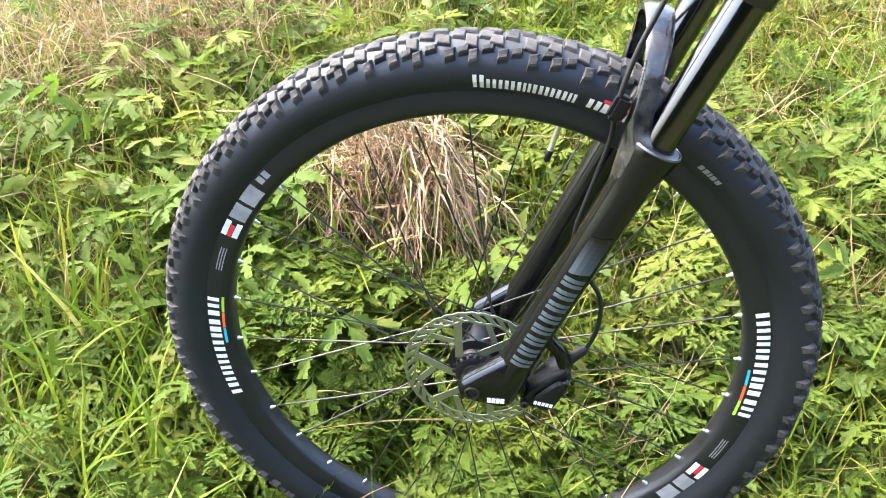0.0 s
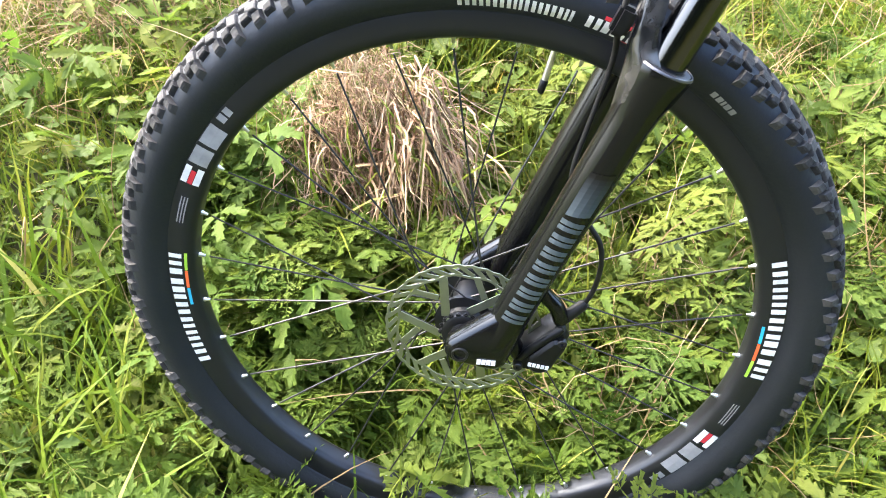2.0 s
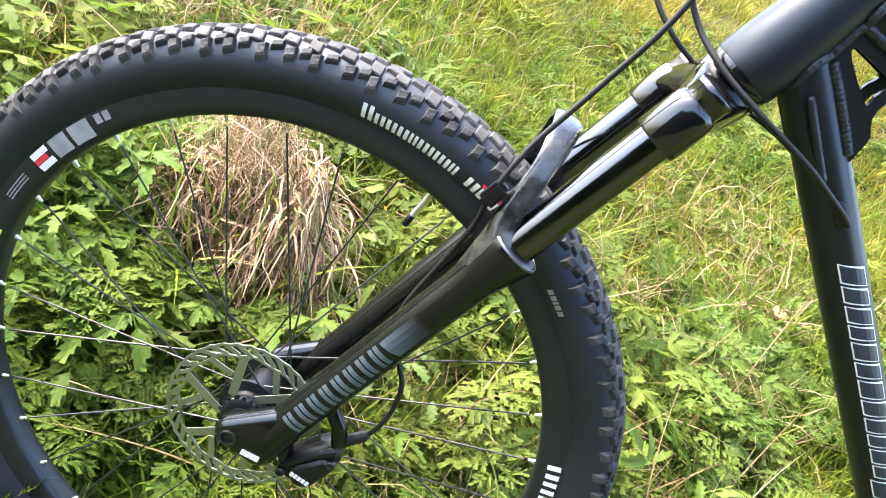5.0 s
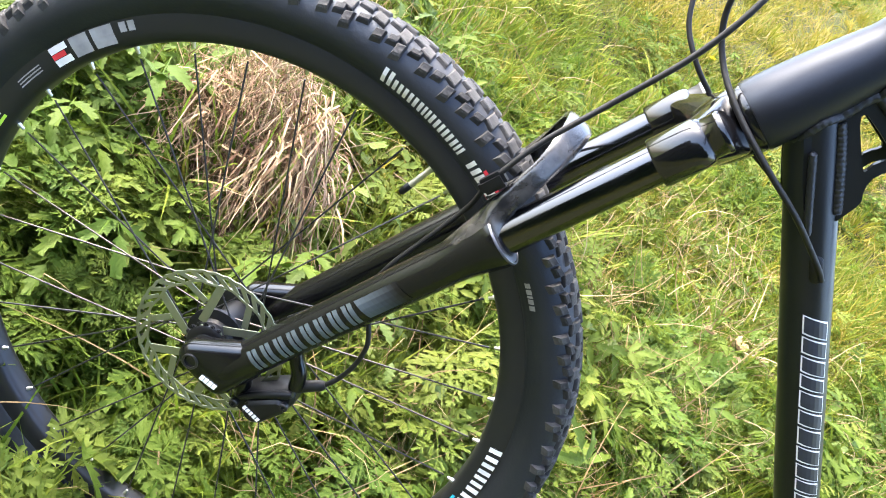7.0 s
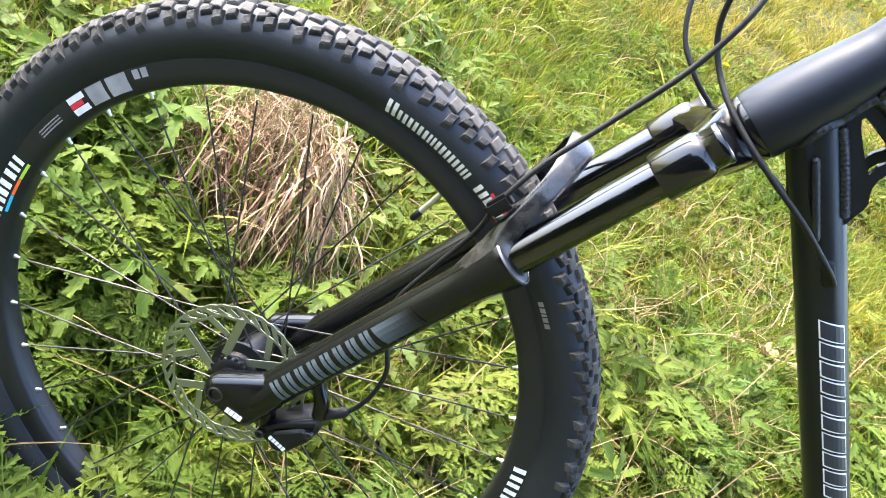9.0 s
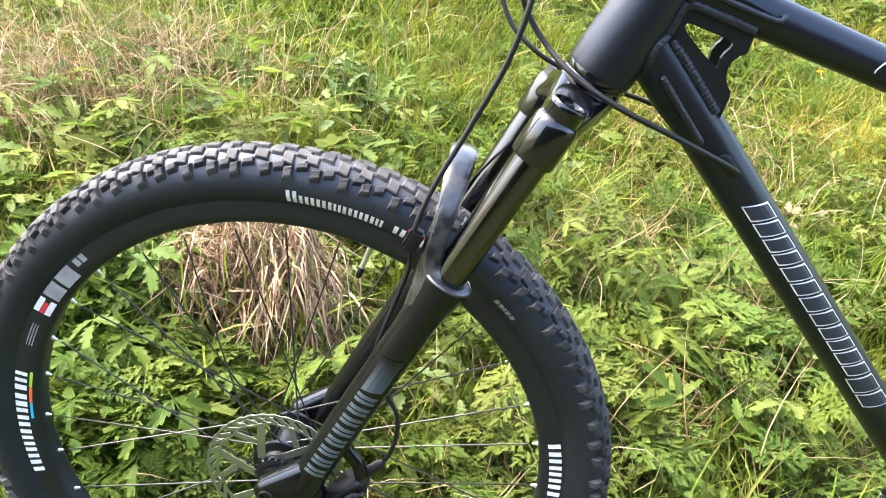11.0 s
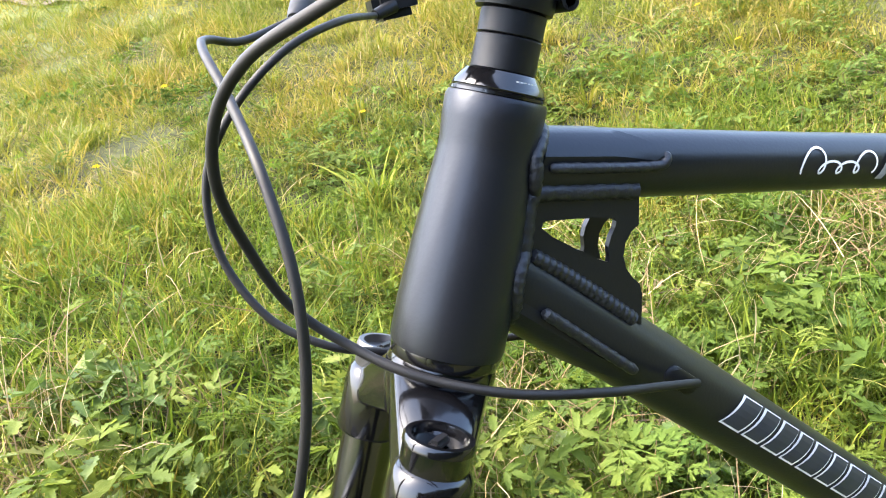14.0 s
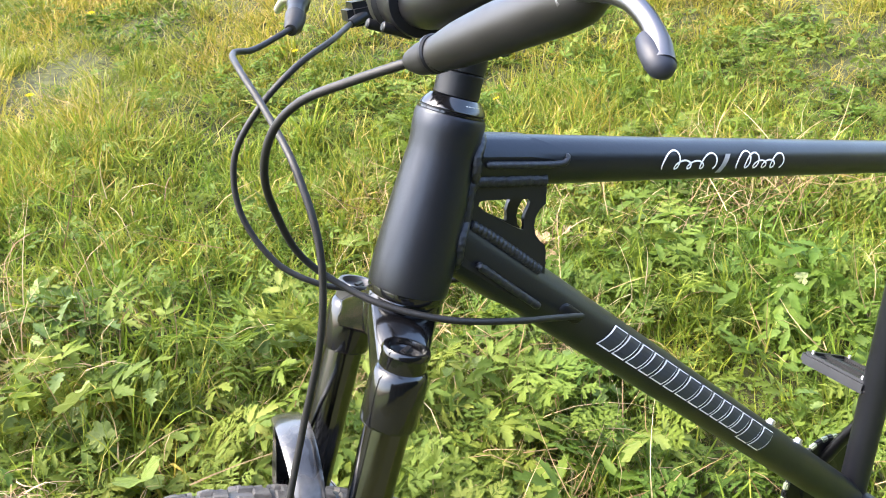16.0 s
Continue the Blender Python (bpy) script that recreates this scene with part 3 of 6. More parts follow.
arch_rows = spread_keys(NEAR_ARCH + far_arch, 7)
for key in arch_rows:
    front, rear, away = Vector(key[0:3]), Vector(key[3:6]), Vector(key[6:9])
    away = (away - (rear - front) * away.dot(rear - front) / (rear - front).length_squared).normalized()
    for depth in (0, 1):
        for k in range(ACROSS):
            f = k / (ACROSS - 1)
            bow = math.sqrt(max(1 - (2 * f - 1) ** 2, 0)) if key[9] > 0.008 else 1 - (2 * f - 1) ** 4
            arch_verts.append(FORK @ (front.lerp(rear, f if not depth else 0.06 + 0.88 * f) + away * (key[9] * bow - depth * key[10])))
wide = 2 * ACROSS
for i in range(len(arch_rows) - 1):
    for k in range(wide):
        around = [*range(ACROSS), *range(wide - 1, ACROSS - 1, -1)]
        a, b = around[k], around[(k + 1) % wide]
        arch_faces.append((i * wide + a, i * wide + b, (i + 1) * wide + b, (i + 1) * wide + a))
arch = part("fork_arch", mesh_from("fork_arch", arch_verts, arch_faces, ARCH, sharp=0.75), bicycle, "black fork brace arching over the tyre")


def on_leg(m, r, height, deg):
    w = radians(deg)
    return m @ Vector((r * math.cos(w), r * math.sin(w), height))


def leg_mark(m, r, h0, h1, d0, d1, lean=0.0, steps=4):
    """A patch of print on a round leg between two heights and two angles."""
    verts, faces = [], []
    for i in range(steps + 1):
        f = i / steps
        for h in (h0, h1):
            verts.append(on_leg(m, r, h + lean * f, d0 + (d1 - d0) * f))
    faces = [(2 * i, 2 * i + 1, 2 * i + 3, 2 * i + 2) for i in range(steps)]
    return verts, faces


legm = FORK @ Matrix.Translation((LEG_X, -LEG_Y, 0))
marks = []
for i in range(8):
    a = 0.0600 + 0.0160 * i
    marks.append(leg_mark(legm, 0.0191, a + 0.0018, a + 0.0062, 236, 304, lean=0.0015))
    marks.append(leg_mark(legm, 0.0191, a + 0.0078, a + 0.0126, 236, 304, lean=0.0015))
for mark in marks:
    print_on("leg_decal", [mark], STEEL_BLUE, near_leg, "steel blue bar of the maker's decal")
for i in range(9):
    f = i / 8
    low = 0.1885 + 0.0050 * i
    tone = [a + (b - a) * f for a, b in zip((0.048, 0.063, 0.075), (0.0040, 0.0042, 0.0046))]
    print_on("leg_decal_fade", [leg_mark(legm, 0.0194 + 0.00002 * i, low, low + 0.0051, 238, 302, lean=0.006)], material("fading_print", tone, 0.32, spec=0.34), near_leg, "steel blue panel fading to black")
print_on("dropout_decal", [slab(FORK, [(0.019 + 0.0044 * k, 0.000 + 0.0018 * k), (0.0228 + 0.0044 * k, 0.0016 + 0.0018 * k), (0.0210 + 0.0044 * k, 0.0072 + 0.0018 * k), (0.0172 + 0.0044 * k, 0.0056 + 0.0018 * k)], -0.0838, -0.083) for k in range(4)], WHITE, near_leg, "small white bars of print")

# crown, caps, steerer race
crown_lumps = []
for side in (-1, 1):
    m = FORK @ Matrix.Translation((LEG_X, side * LEG_Y * 0.985, 0))
    crown_lumps.append(lathe(m, [(0.0166, 0.4715), (0.0198, 0.4715), (0.0206, 0.4735), (0.0206, 0.500), (0.0202, 0.507), (0.0188, 0.5115), (0.0160, 0.5145)], 44))
    shoulder = []
    for cx, cy, u, r in ((LEG_X + 0.001, side * 0.0640, 0.492, 0.0172), (LEG_X + 0.001, side * 0.0620, 0.5085, 0.0165), (LEG_X + 0.004, side * 0.043, 0.5165, 0.0170), (STEERER_X, 0, 0.514, 0.0225), (STEERER_X, 0, 0.530, 0.0272), (STEERER_X, 0, 0.540, 0.0280)):
        shoulder += [FORK @ Vector((cx + r * math.cos(2 * math.pi * k / 40), cy + r * math.sin(2 * math.pi * k / 40), u)) for k in range(40)]
    crown_lumps.append(hull(shoulder))
crown_lumps.append(lathe(FORK @ Matrix.Translation((STEERER_X, 0, 0)), [(0.018, 0.505), (0.026, 0.512), (0.029, 0.528), (0.0300, 0.541), (0.028, 0.546)], 36))
crown = part("fork_crown", mesh_from("fork_crown", *joined(*crown_lumps), GLOSS, sharp=0.9), bicycle, "gloss black forged fork crown")
for side in (-1, 1):
    m = FORK @ Matrix.Translation((LEG_X, side * LEG_Y * 0.985, 0))
    cap = part("fork_top_cap", mesh_from("fork_top_cap", *lathe(m, [(0.0166, 0.506), (0.0168, 0.5235), (0.0174, 0.5242), (0.0174, 0.5268), (0.0164, 0.5284), (0.0138, 0.5284), (0.0128, 0.5236), (0.0040, 0.5228)], 32), GLOSS if side < 0 else SATIN), crown, "round fork leg top cap")
    part("valve_knob", mesh_from("valve_knob", *rounded_block(m @ Matrix.Translation((0, 0, 0.5250)) @ Matrix.Rotation(0.9, 4, "Z"), (0.0150, 0.0060, 0.0050), 0.0016), LEVER_GREY if side < 0 else BLACK_PART), crown)

# brake caliper: a slanting body on two arms of the leg, hose boot at its top
CAL = [(0.0570, 0.0175), (0.0630, 0.0350), (0.0720, 0.0590), (0.0765, 0.0650), (0.0840, 0.0635), (0.0915, 0.0560), (0.0935, 0.0480), (0.0900, 0.0380), (0.0945, 0.0240), (0.0955, 0.0100), (0.0910, 0.0030), (0.0800, -0.0010), (0.0660, -0.0040), (0.0590, -0.0030), (0.0560, 0.0060)]
caliper = part("brake_caliper", mesh_from("brake_caliper", *slab(FORK, CAL, -0.062, -0.028, 0.005), BLACK_PART, sharp=0.5), bicycle, "black hydraulic disc brake caliper")
part("caliper_rib", mesh_from("caliper_rib", *sweep([fork_at(x, -0.0620, u) for x, u in ((0.0600, 0.010), (0.0630, 0.022), (0.0715, 0.044), (0.0790, 0.0600), (0.0810, 0.0640))], [0.0030, 0.0042, 0.0046, 0.0044, 0.0030], 14), BLACK_PART), caliper)
part("piston_housing", mesh_from("piston_housing", *hull(disc_points(FORK, 0.0125, -0.0685, -0.050, 0.0790, 0.0165) + disc_points(FORK, 0.0085, -0.0670, -0.050, 0.0850, 0.0420)), BLACK_PART, sharp=0.6), caliper, "rounded black piston housing")
for x, u in ((0.0875, 0.0490), (0.0620, 0.0020)):
    part("caliper_bolt", mesh_from("caliper_bolt", *lathe(axes_pose(BACK, UP, -SIDE, fork_at(x, -0.0640, u)), [(0.0048, -0.003), (0.0048, 0.0024), (0.0040, 0.0032), (0.0021, 0.0032), (0.0019, 0.0005), (0.0002, 0.0005)], 16), LEVER_GREY), caliper)
for pts in (((0.036, 0.096), (0.052, 0.086), (0.066, 0.079), (0.078, 0.066)), ((0.034, 0.030), (0.046, 0.022), (0.060, 0.008))):
    part("caliper_mount", mesh_from("caliper_mount", *sweep(curve_points([fork_at(x, -0.054, u) for x, u in pts], 4), [(0.0075, 0.0080)] * (4 * (len(pts) - 1) + 1), 14, side=SIDE), LOWERS), near_leg, "black mounting arm for the brake")
print_on("caliper_print", [slab(FORK, [(0.0690 + 0.0042 * k, 0.0105 + 0.0010 * k), (0.0722 + 0.0042 * k, 0.0113 + 0.0010 * k), (0.0712 + 0.0042 * k, 0.0157 + 0.0010 * k), (0.0680 + 0.0042 * k, 0.0149 + 0.0010 * k)], -0.0692, -0.0684) for k in range(5)], WHITE, caliper, "white bars of print")
banjo = fork_at(0.0890, -0.050, 0.0930)
part("hose_boot", mesh_from("hose_boot", *sweep([fork_at(x, -0.050, u) for x, u in ((0.0780, 0.0620), (0.0800, 0.0680), (0.0835, 0.0780), (0.0880, 0.0900), (0.0895, 0.0945))], [0.0066, 0.0064, 0.0060, 0.0056, 0.0034], 16), HOSE), caliper, "hose fitting with rubber boot")

# ---- head tube, headset ----
HT = FRAME @ Matrix.Translation((HEAD_X, 0, 0))
head_tube = part("head_tube", mesh_from("head_tube", *lathe(HT, [(0.0225, 0.551), (0.0302, 0.5515), (0.0308, 0.555), (0.0307, 0.574), (0.0289, 0.606), (0.0265, 0.638), (0.0250, 0.654), (0.0250, 0.660), (0.0260, 0.671), (0.0262, 0.681), (0.0250, 0.6835), (0.020, 0.6838)], 48), MATT_FRAME, sharp=0.9), bicycle, "satin black tapered head tube")
part("lower_cup", mesh_from("lower_cup", *lathe(HT, [(0.025, 0.5445), (0.0290, 0.545), (0.0298, 0.5475), (0.0298, 0.5512), (0.026, 0.5514)], 48), GLOSS), head_tube, "gloss black headset cup")
headset_top = part("headset_cover", mesh_from("headset_cover", *lathe(HT, [(0.022, 0.6838), (0.0252, 0.6840), (0.0252, 0.6855), (0.0240, 0.6860), (0.0244, 0.6870), (0.0234, 0.6895), (0.0185, 0.6955), (0.0175, 0.6955)], 48), GLOSS, sharp=0.5), bicycle, "gloss black conical headset cover")
print_on("cover_print", [leg_mark(HT, 0.0218 - 0.0001 * k, 0.6908, 0.6922, 262 + 6 * k, 266 + 6 * k, steps=2) for k in range(6)], WHITE, headset_top, "tiny white bars of print")
for z0, z1 in ((0.6958, 0.7128), (0.7132, 0.7252)):
    part("headset_spacer", mesh_from("headset_spacer", *lathe(HT, [(0.0150, z0), (0.0160, z0), (0.0166, z0 + 0.0006), (0.0166, z1 - 0.0006), (0.0160, z1), (0.0150, z1)], 40), BLACK_PART), bicycle, "black steerer spacer")

# ---- frame tubes ----
TT_SLOPE, DT_SLOPE = 0.157, -0.41


def top_u(x):
    return 0.6504 + TT_SLOPE * x


def down_u(x):
    return 0.5990 + DT_SLOPE * x


top_tube = part("top_tube", mesh_from("top_tube", *sweep([frame_at(x, 0, top_u(x)) for x in (0.0, 0.06, 0.12, 0.20, 0.30, 0.45, 0.630)], [(0.0190, 0.0200), (0.0190, 0.0195), (0.0188, 0.0190), (0.0185, 0.0182), 0.0178, 0.0172, 0.0165], 40, side=F_SIDE), MATT_FRAME), bicycle, "satin black top tube with white script decal")
down_tube = part("down_tube", mesh_from("down_tube", *sweep([frame_at(x, 0, down_u(x)) for x in (0.0, 0.06, 0.12, 0.20, 0.35, 0.55, 0.742)], [(0.0205, 0.0225)] * 3 + [(0.0215, 0.0225)] * 4, 40, side=F_SIDE), MATT_FRAME), bicycle, "satin black down tube with outlined decal")
seat_tube = part("seat_tube", mesh_from("seat_tube", *sweep([frame_at(0.7385 - 0.2727 * (u - 0.295), 0, u) for u in (0.272, 0.31, 0.45, 0.60, 0.77)], 0.0170, 36), MATT_FRAME), bicycle, "satin black seat tube")
part("bottom_bracket", mesh_from("bottom_bracket", *lathe(axes_pose(F_BACK, UP, -F_SIDE, frame_at(0.7385, 0, 0.295)), [(0.016, -0.037), (0.0215, -0.0365), (0.0215, 0.0365), (0.016, 0.037)], 32), BLACK_PART), bicycle, "black bottom bracket shell")


def bead(points, r, ripple=0.18, pitch=0.0042, seg=10):
    """A rippled weld along points."""
    path = curve_points(points, 10)
    length = sum((b - a).length for a, b in zip(path, path[1:]))
    n = max(int(length / pitch * 4), 8)
    dense, radii = [], []
    marks_at = [0.0]
    for a, b in zip(path, path[1:]):
        marks_at.append(marks_at[-1] + (b - a).length)
    for i in range(n + 1):
        s = length * i / n
        j = min(max(k for k in range(len(marks_at)) if marks_at[k] <= s + 1e-9), len(path) - 2)
        f = (s - marks_at[j]) / max(marks_at[j + 1] - marks_at[j], 1e-9)
        dense.append(path[j].lerp(path[j + 1], min(f, 1)))
        radii.append(r * (1 + ripple * math.cos(2 * math.pi * s / pitch)) * (0.5 if i in (0, n) else 1))
    return sweep(dense, radii, seg)


def junction(direction_x, u_of, slope, ra, rb):
    """The closed line where a tube meets the head tube."""
    t = Vector((1, 0, slope)).normalized()
    v = Vector((-slope, 0, 1)).normalized()
    out = []
    for k in range(25):
        w = 2 * math.pi * k / 24
        y, h = ra * math.cos(w), rb * math.sin(w)
        x = HEAD_X
        for _ in range(6):
            u = u_of(x) + h * v.z
            head_r = 0.0307 - (u - 0.574) * 0.045 if u > 0.574 else 0.0307
            head_r = 0.0257 if u > 0.654 else head_r
            x = HEAD_X + math.sqrt(max(head_r ** 2 - y * y, 1e-6))
        out.append(frame_at(x + 0.0005, y, u))
    return out


part("weld_bead", mesh_from("weld_bead", *bead(junction(1, top_u, TT_SLOPE, 0.0195, 0.0200), 0.0040, 0.06, 0.0050), WELD), top_tube)
part("weld_bead", mesh_from("weld_bead", *bead(junction(1, down_u, DT_SLOPE, 0.0208, 0.0238), 0.0042, 0.06, 0.0050), WELD), down_tube)

# side reinforcement on the top tube, ending in a point
for side in (-1, 1):
    def sleeve(x, deg, r=0.0213):
        w = radians(deg)
        return frame_at(x, side * r * math.cos(w), top_u(x) + r * math.sin(w))
    verts, faces = [], []
    cols = 14
    for i in range(cols + 1):
        x = 0.014 + 0.074 * i / cols
        hi = 80 if x < 0.058 else 80 - (x - 0.058) / 0.030 * 48
        lo = 6 if x < 0.083 else 6 + (x - 0.083) * 2600
        for j in range(7):
            verts.append(sleeve(x, lo + (hi - lo) * j / 6, 0.0213 if 0 < j < 6 else 0.0190))
    for i in range(cols):
        for j in range(6):
            a = i * 7 + j
            faces.append((a, a + 1, a + 8, a + 7))
    patch = part("reinforcing_plate", mesh_from("reinforcing_plate", verts, faces, MATT_FRAME), top_tube, "welded side plate on the tube")
    part("weld_bead", mesh_from("weld_bead", *bead([sleeve(0.018, 2, 0.0200), sleeve(0.055, 2, 0.0200), sleeve(0.083, 4, 0.0200), sleeve(0.0895, 12, 0.0200), sleeve(0.0885, 26, 0.0202)], 0.0030, 0.06, 0.008), WELD), patch)

    def low_plate(x, deg, r=0.0240):
        w = radians(deg)
        c = Vector((0.41, 0, 1)).normalized()
        p = Vector((x, 0, down_u(x))) + c * (r * math.sin(w))
        return frame_at(p.x, side * r * 0.95 * math.cos(w), p.z)
    part("weld_bead", mesh_from("weld_bead", *bead([low_plate(0.034, -14), low_plate(0.054, -15), low_plate(0.084, -17), low_plate(0.102, -18), low_plate(0.105, -22)], 0.0034, 0.06, 0.008), WELD), down_tube)
    verts, faces = [], []
    for i in range(11):
        x = 0.020 + 0.082 * i / 10
        for j in range(6):
            lo = -86 + max(0, x - 0.064) * 1300
            verts.append(low_plate(x, -17 + (lo + 17) * j / 5, 0.0245 if 0 < j else 0.0215))
    faces = [(i * 6 + j, i * 6 + j + 1, i * 6 + j + 7, i * 6 + j + 6) for i in range(10) for j in range(5)]
    part("reinforcing_plate", mesh_from("reinforcing_plate", verts, faces, MATT_FRAME), down_tube, "welded plate under the tube")

# gusset: two cut-out plates between top tube, down tube and head tube
OUTER = [(0.0140, 0.6380), (0.0464, 0.6435), (0.0815, 0.6475), (0.0838, 0.6395), (0.0861, 0.6317), (0.0821, 0.6271), (0.0799, 0.6206), (0.0807, 0.6132), (0.0846, 0.6062), (0.0903, 0.6017), (0.0966, 0.5984), (0.0998, 0.5929), (0.1050, 0.5745), (0.0597, 0.5890), (0.0180, 0.6060)]
HOLE = [(0.0248, 0.6223), (0.0247, 0.6254), (0.0276, 0.6269), (0.0458, 0.6301), (0.0678, 0.6330), (0.0706, 0.6314), (0.0708, 0.6279), (0.0694, 0.6229), (0.0694, 0.6171), (0.0717, 0.6114), (0.0721, 0.6085), (0.0664, 0.6093), (0.0500, 0.6134), (0.0321, 0.6187)]


def plate(low, high):
    """A plate with one opening: walls along both outlines, faces bridged between them."""
    bm = bmesh.new()
    rings = {}
    for y in (low, high):
        for key, line in (("o", OUTER), ("h", HOLE)):
            rings[key, y] = [bm.verts.new(frame_at(x, y, z)) for x, z in line]
    for key in "oh":
        a, b = rings[key, low], rings[key, high]
        for i in range(len(a)):
            j = (i + 1) % len(a)
            bm.faces.new((a[i], a[j], b[j], b[i]))
    for y in (low, high):
        edges = []
        for key in "oh":
            r = rings[key, y]
            for i in range(len(r)):
                edges.append(bm.edges.get((r[i], r[(i + 1) % len(r)])))
        bmesh.ops.triangle_fill(bm, edges=edges, use_beauty=True)
    bm.verts.index_update()
    out = [v.co.copy() for v in bm.verts], [tuple(v.index for v in f.verts) for f in bm.faces]
    bm.free()
    return out


for side in (-1, 1):
    low, high = sorted((side * 0.0105, side * 0.0142))
    gusset = part("gusset_plate", mesh_from("gusset_plate", *plate(low, high), MATT_FRAME, smooth=False), bicycle, "black gusset plate with a cut-out and scalloped edge")
    y = side * 0.0138
    part("weld_bead", mesh_from("weld_bead", *bead([frame_at(x, y, z) for x, z in ((0.0214, 0.6075), (0.0419, 0.6005), (0.0716, 0.5886), (0.0985, 0.5770))], 0.0046, 0.09, 0.0046), WELD), gusset)
    part("weld_bead", mesh_from("weld_bead", *bead([frame_at(x, y, z) for x, z in ((0.0166, 0.6061), (0.0146, 0.6213), (0.0136, 0.6332), (0.0180, 0.6400), (0.0421, 0.6443), (0.0637, 0.6480), (0.0800, 0.6500))], 0.0052, 0.06, 0.008), WELD), gusset)

# cable port and bottle bosses
port = part("cable_port", mesh_from("cable_port", *hull([frame_at(x + 0.0072 * math.cos(w) * s, -0.0175 - d, down_u(x) + 0.002 + 0.0062 * math.sin(w) * s) for x in (0.132, 0.146) for d, s in ((0, 1.0), (0.0035, 0.95), (0.0048, 0.7)) for w in [2 * math.pi * k / 12 for k in range(12)]]), BLACK_PART), down_tube, "oval black cable port")
for x in (0.494, 0.561):
    c = Vector((0.41, 0, 1)).normalized()
    base = Vector((x, 0, down_u(x))) + c * 0.0215
    p = [FRAME @ (base + c * h) for h in (0, 0.002, 0.0025, 0.006, 0.0066)]
    part("bottle_boss", mesh_from("bottle_boss", *sweep(p, [0.0062, 0.0062, 0.0046, 0.0046, 0.003], 14), SILVER), down_tube, "silver bottle cage bolt")

# outlined decal on the down tube: one leaning frame of white for each letter, with navy inside


def tube_mark(u_of, slope, wide, rad, x, h, lift):
    """A place on the near side of a tube, at x along it and h across its face."""
    t = Vector((1, 0, slope)).normalized()
    v = Vector((-slope, 0, 1)).normalized()
    w = h / rad
    p = Vector((x, 0, u_of(x))) + v * ((rad + lift) * math.sin(w))
    return frame_at(p.x, -(wide + lift) * math.cos(w), p.z)


def tube_quad(place, corners, lift, steps=5):
    """A bent patch between two lower and two upper corners given as (x, h)."""
    (ax, ah), (bx, bh), (cx, ch), (dx, dh) = corners
    verts = []
    for j in range(steps + 1):
        f = j / steps
        verts.append(place(ax + (dx - ax) * f, ah + (dh - ah) * f, lift))
        verts.append(place(bx + (cx - bx) * f, bh + (ch - bh) * f, lift))
    return verts, [(2 * j, 2 * j + 1, 2 * j + 3, 2 * j + 2) for j in range(steps)]


def down_place(x, h, lift):
    return tube_mark(down_u, DT_SLOPE, 0.0216, 0.0225, x, h, lift)


white_lumps, navy_lumps = [], []
x = 0.180
for w, tall in ((0.039, 0), (0.035, 0), (0.039, 0), (0.041, 0), (0.035, 0), (0.037, 0), (0.047, 1)):
    w *= 1.07
    lo, hi, lean = -0.0075 - 0.004 * tall, 0.0165, 0.012
    e = 0.0014
    for left, right in ((x, x + w * 0.46), (x + w * 0.52, x + w - 0.003)):
        white_lumps.append(tube_quad(down_place, [(left, lo), (right, lo), (right + lean, hi), (left + lean, hi)], 0.0006))
        navy_lumps.append(tube_quad(down_place, [(left + e, lo + e), (right - e, lo + e), (right + lean - e, hi - e), (left + lean + e, hi - e)], 0.0010))
    x += w
for white, navy in zip(white_lumps, navy_lumps):
    print_on("down_tube_decal_outline", [white], WHITE, down_tube, "white outline of a slanted decal shape")
    print_on("down_tube_decal_fill", [navy], NAVY, down_tube, "navy fill of a slanted decal shape")


def top_place(x, h, lift):
    return tube_mark(top_u, TT_SLOPE, 0.0187, 0.0184, x, h, lift)


for x0, x1, heights in ((0.191, 0.250, (0.0078, 0.0036, 0.0034, 0.0066)), (0.280, 0.336, (0.0076, 0.0068, 0.0034, 0.0036, 0.0066))):
    loops = len(heights)
    pts, script = [], []
    n = 30 * loops
    for i in range(n + 1):
        f = i / n
        w = 2 * math.pi * loops * f
        tall = heights[min(int(loops * f), loops - 1)]
        rise = tall * (1 - math.cos(w))
        pts.append((x0 + (x1 - x0) * f - 0.0050 * math.sin(w) + 0.30 * rise, rise - 0.0045))
    for (ax, ah), (bx, bh) in zip(pts, pts[1:]):
        t = Vector((bx - ax, bh - ah)).normalized() * 0.00075
        script.append(tube_quad(top_place, [(ax - t.y, ah + t.x), (ax + t.y, ah - t.x), (bx + t.y, bh - t.x), (bx - t.y, bh + t.x)], 0.0006, 1))
    print_on("top_tube_scroll", script, WHITE, top_tube, "white flowing line decal")
print_on("top_tube_flash", [tube_quad(top_place, [(0.256 + 0.012 * k, -0.009), (0.262 + 0.012 * k, -0.009), (0.270 + 0.012 * k, 0.008), (0.264 + 0.012 * k, 0.008)], 0.0006) for k in range(1)], GREY_PRINT, top_tube, "grey slanted bar")

# ---- stem, handlebar, levers ----
STEM = FORK @ Matrix.Translation((STEERER_X, 0, 0))
stem = part("stem", mesh_from("stem", *joined(lathe(STEM, [(0.016, 0.7256), (0.0195, 0.726), (0.0202, 0.729), (0.0202, 0.763), (0.0195, 0.766), (0.016, 0.7662)], 36),
            sweep([fork_at(x, 0, u) for x, u in ((0.043, 0.747), (0.028, 0.748), (0.006, 0.750), (-0.005, 0.751))], [(0.019, 0.018), (0.018, 0.017), (0.022, 0.0195), (0.026, 0.021)], 24, side=SIDE)), BLACK_PART, sharp=0.9), bicycle, "black short stem")
BAR_X, BAR_U = -0.005, 0.751
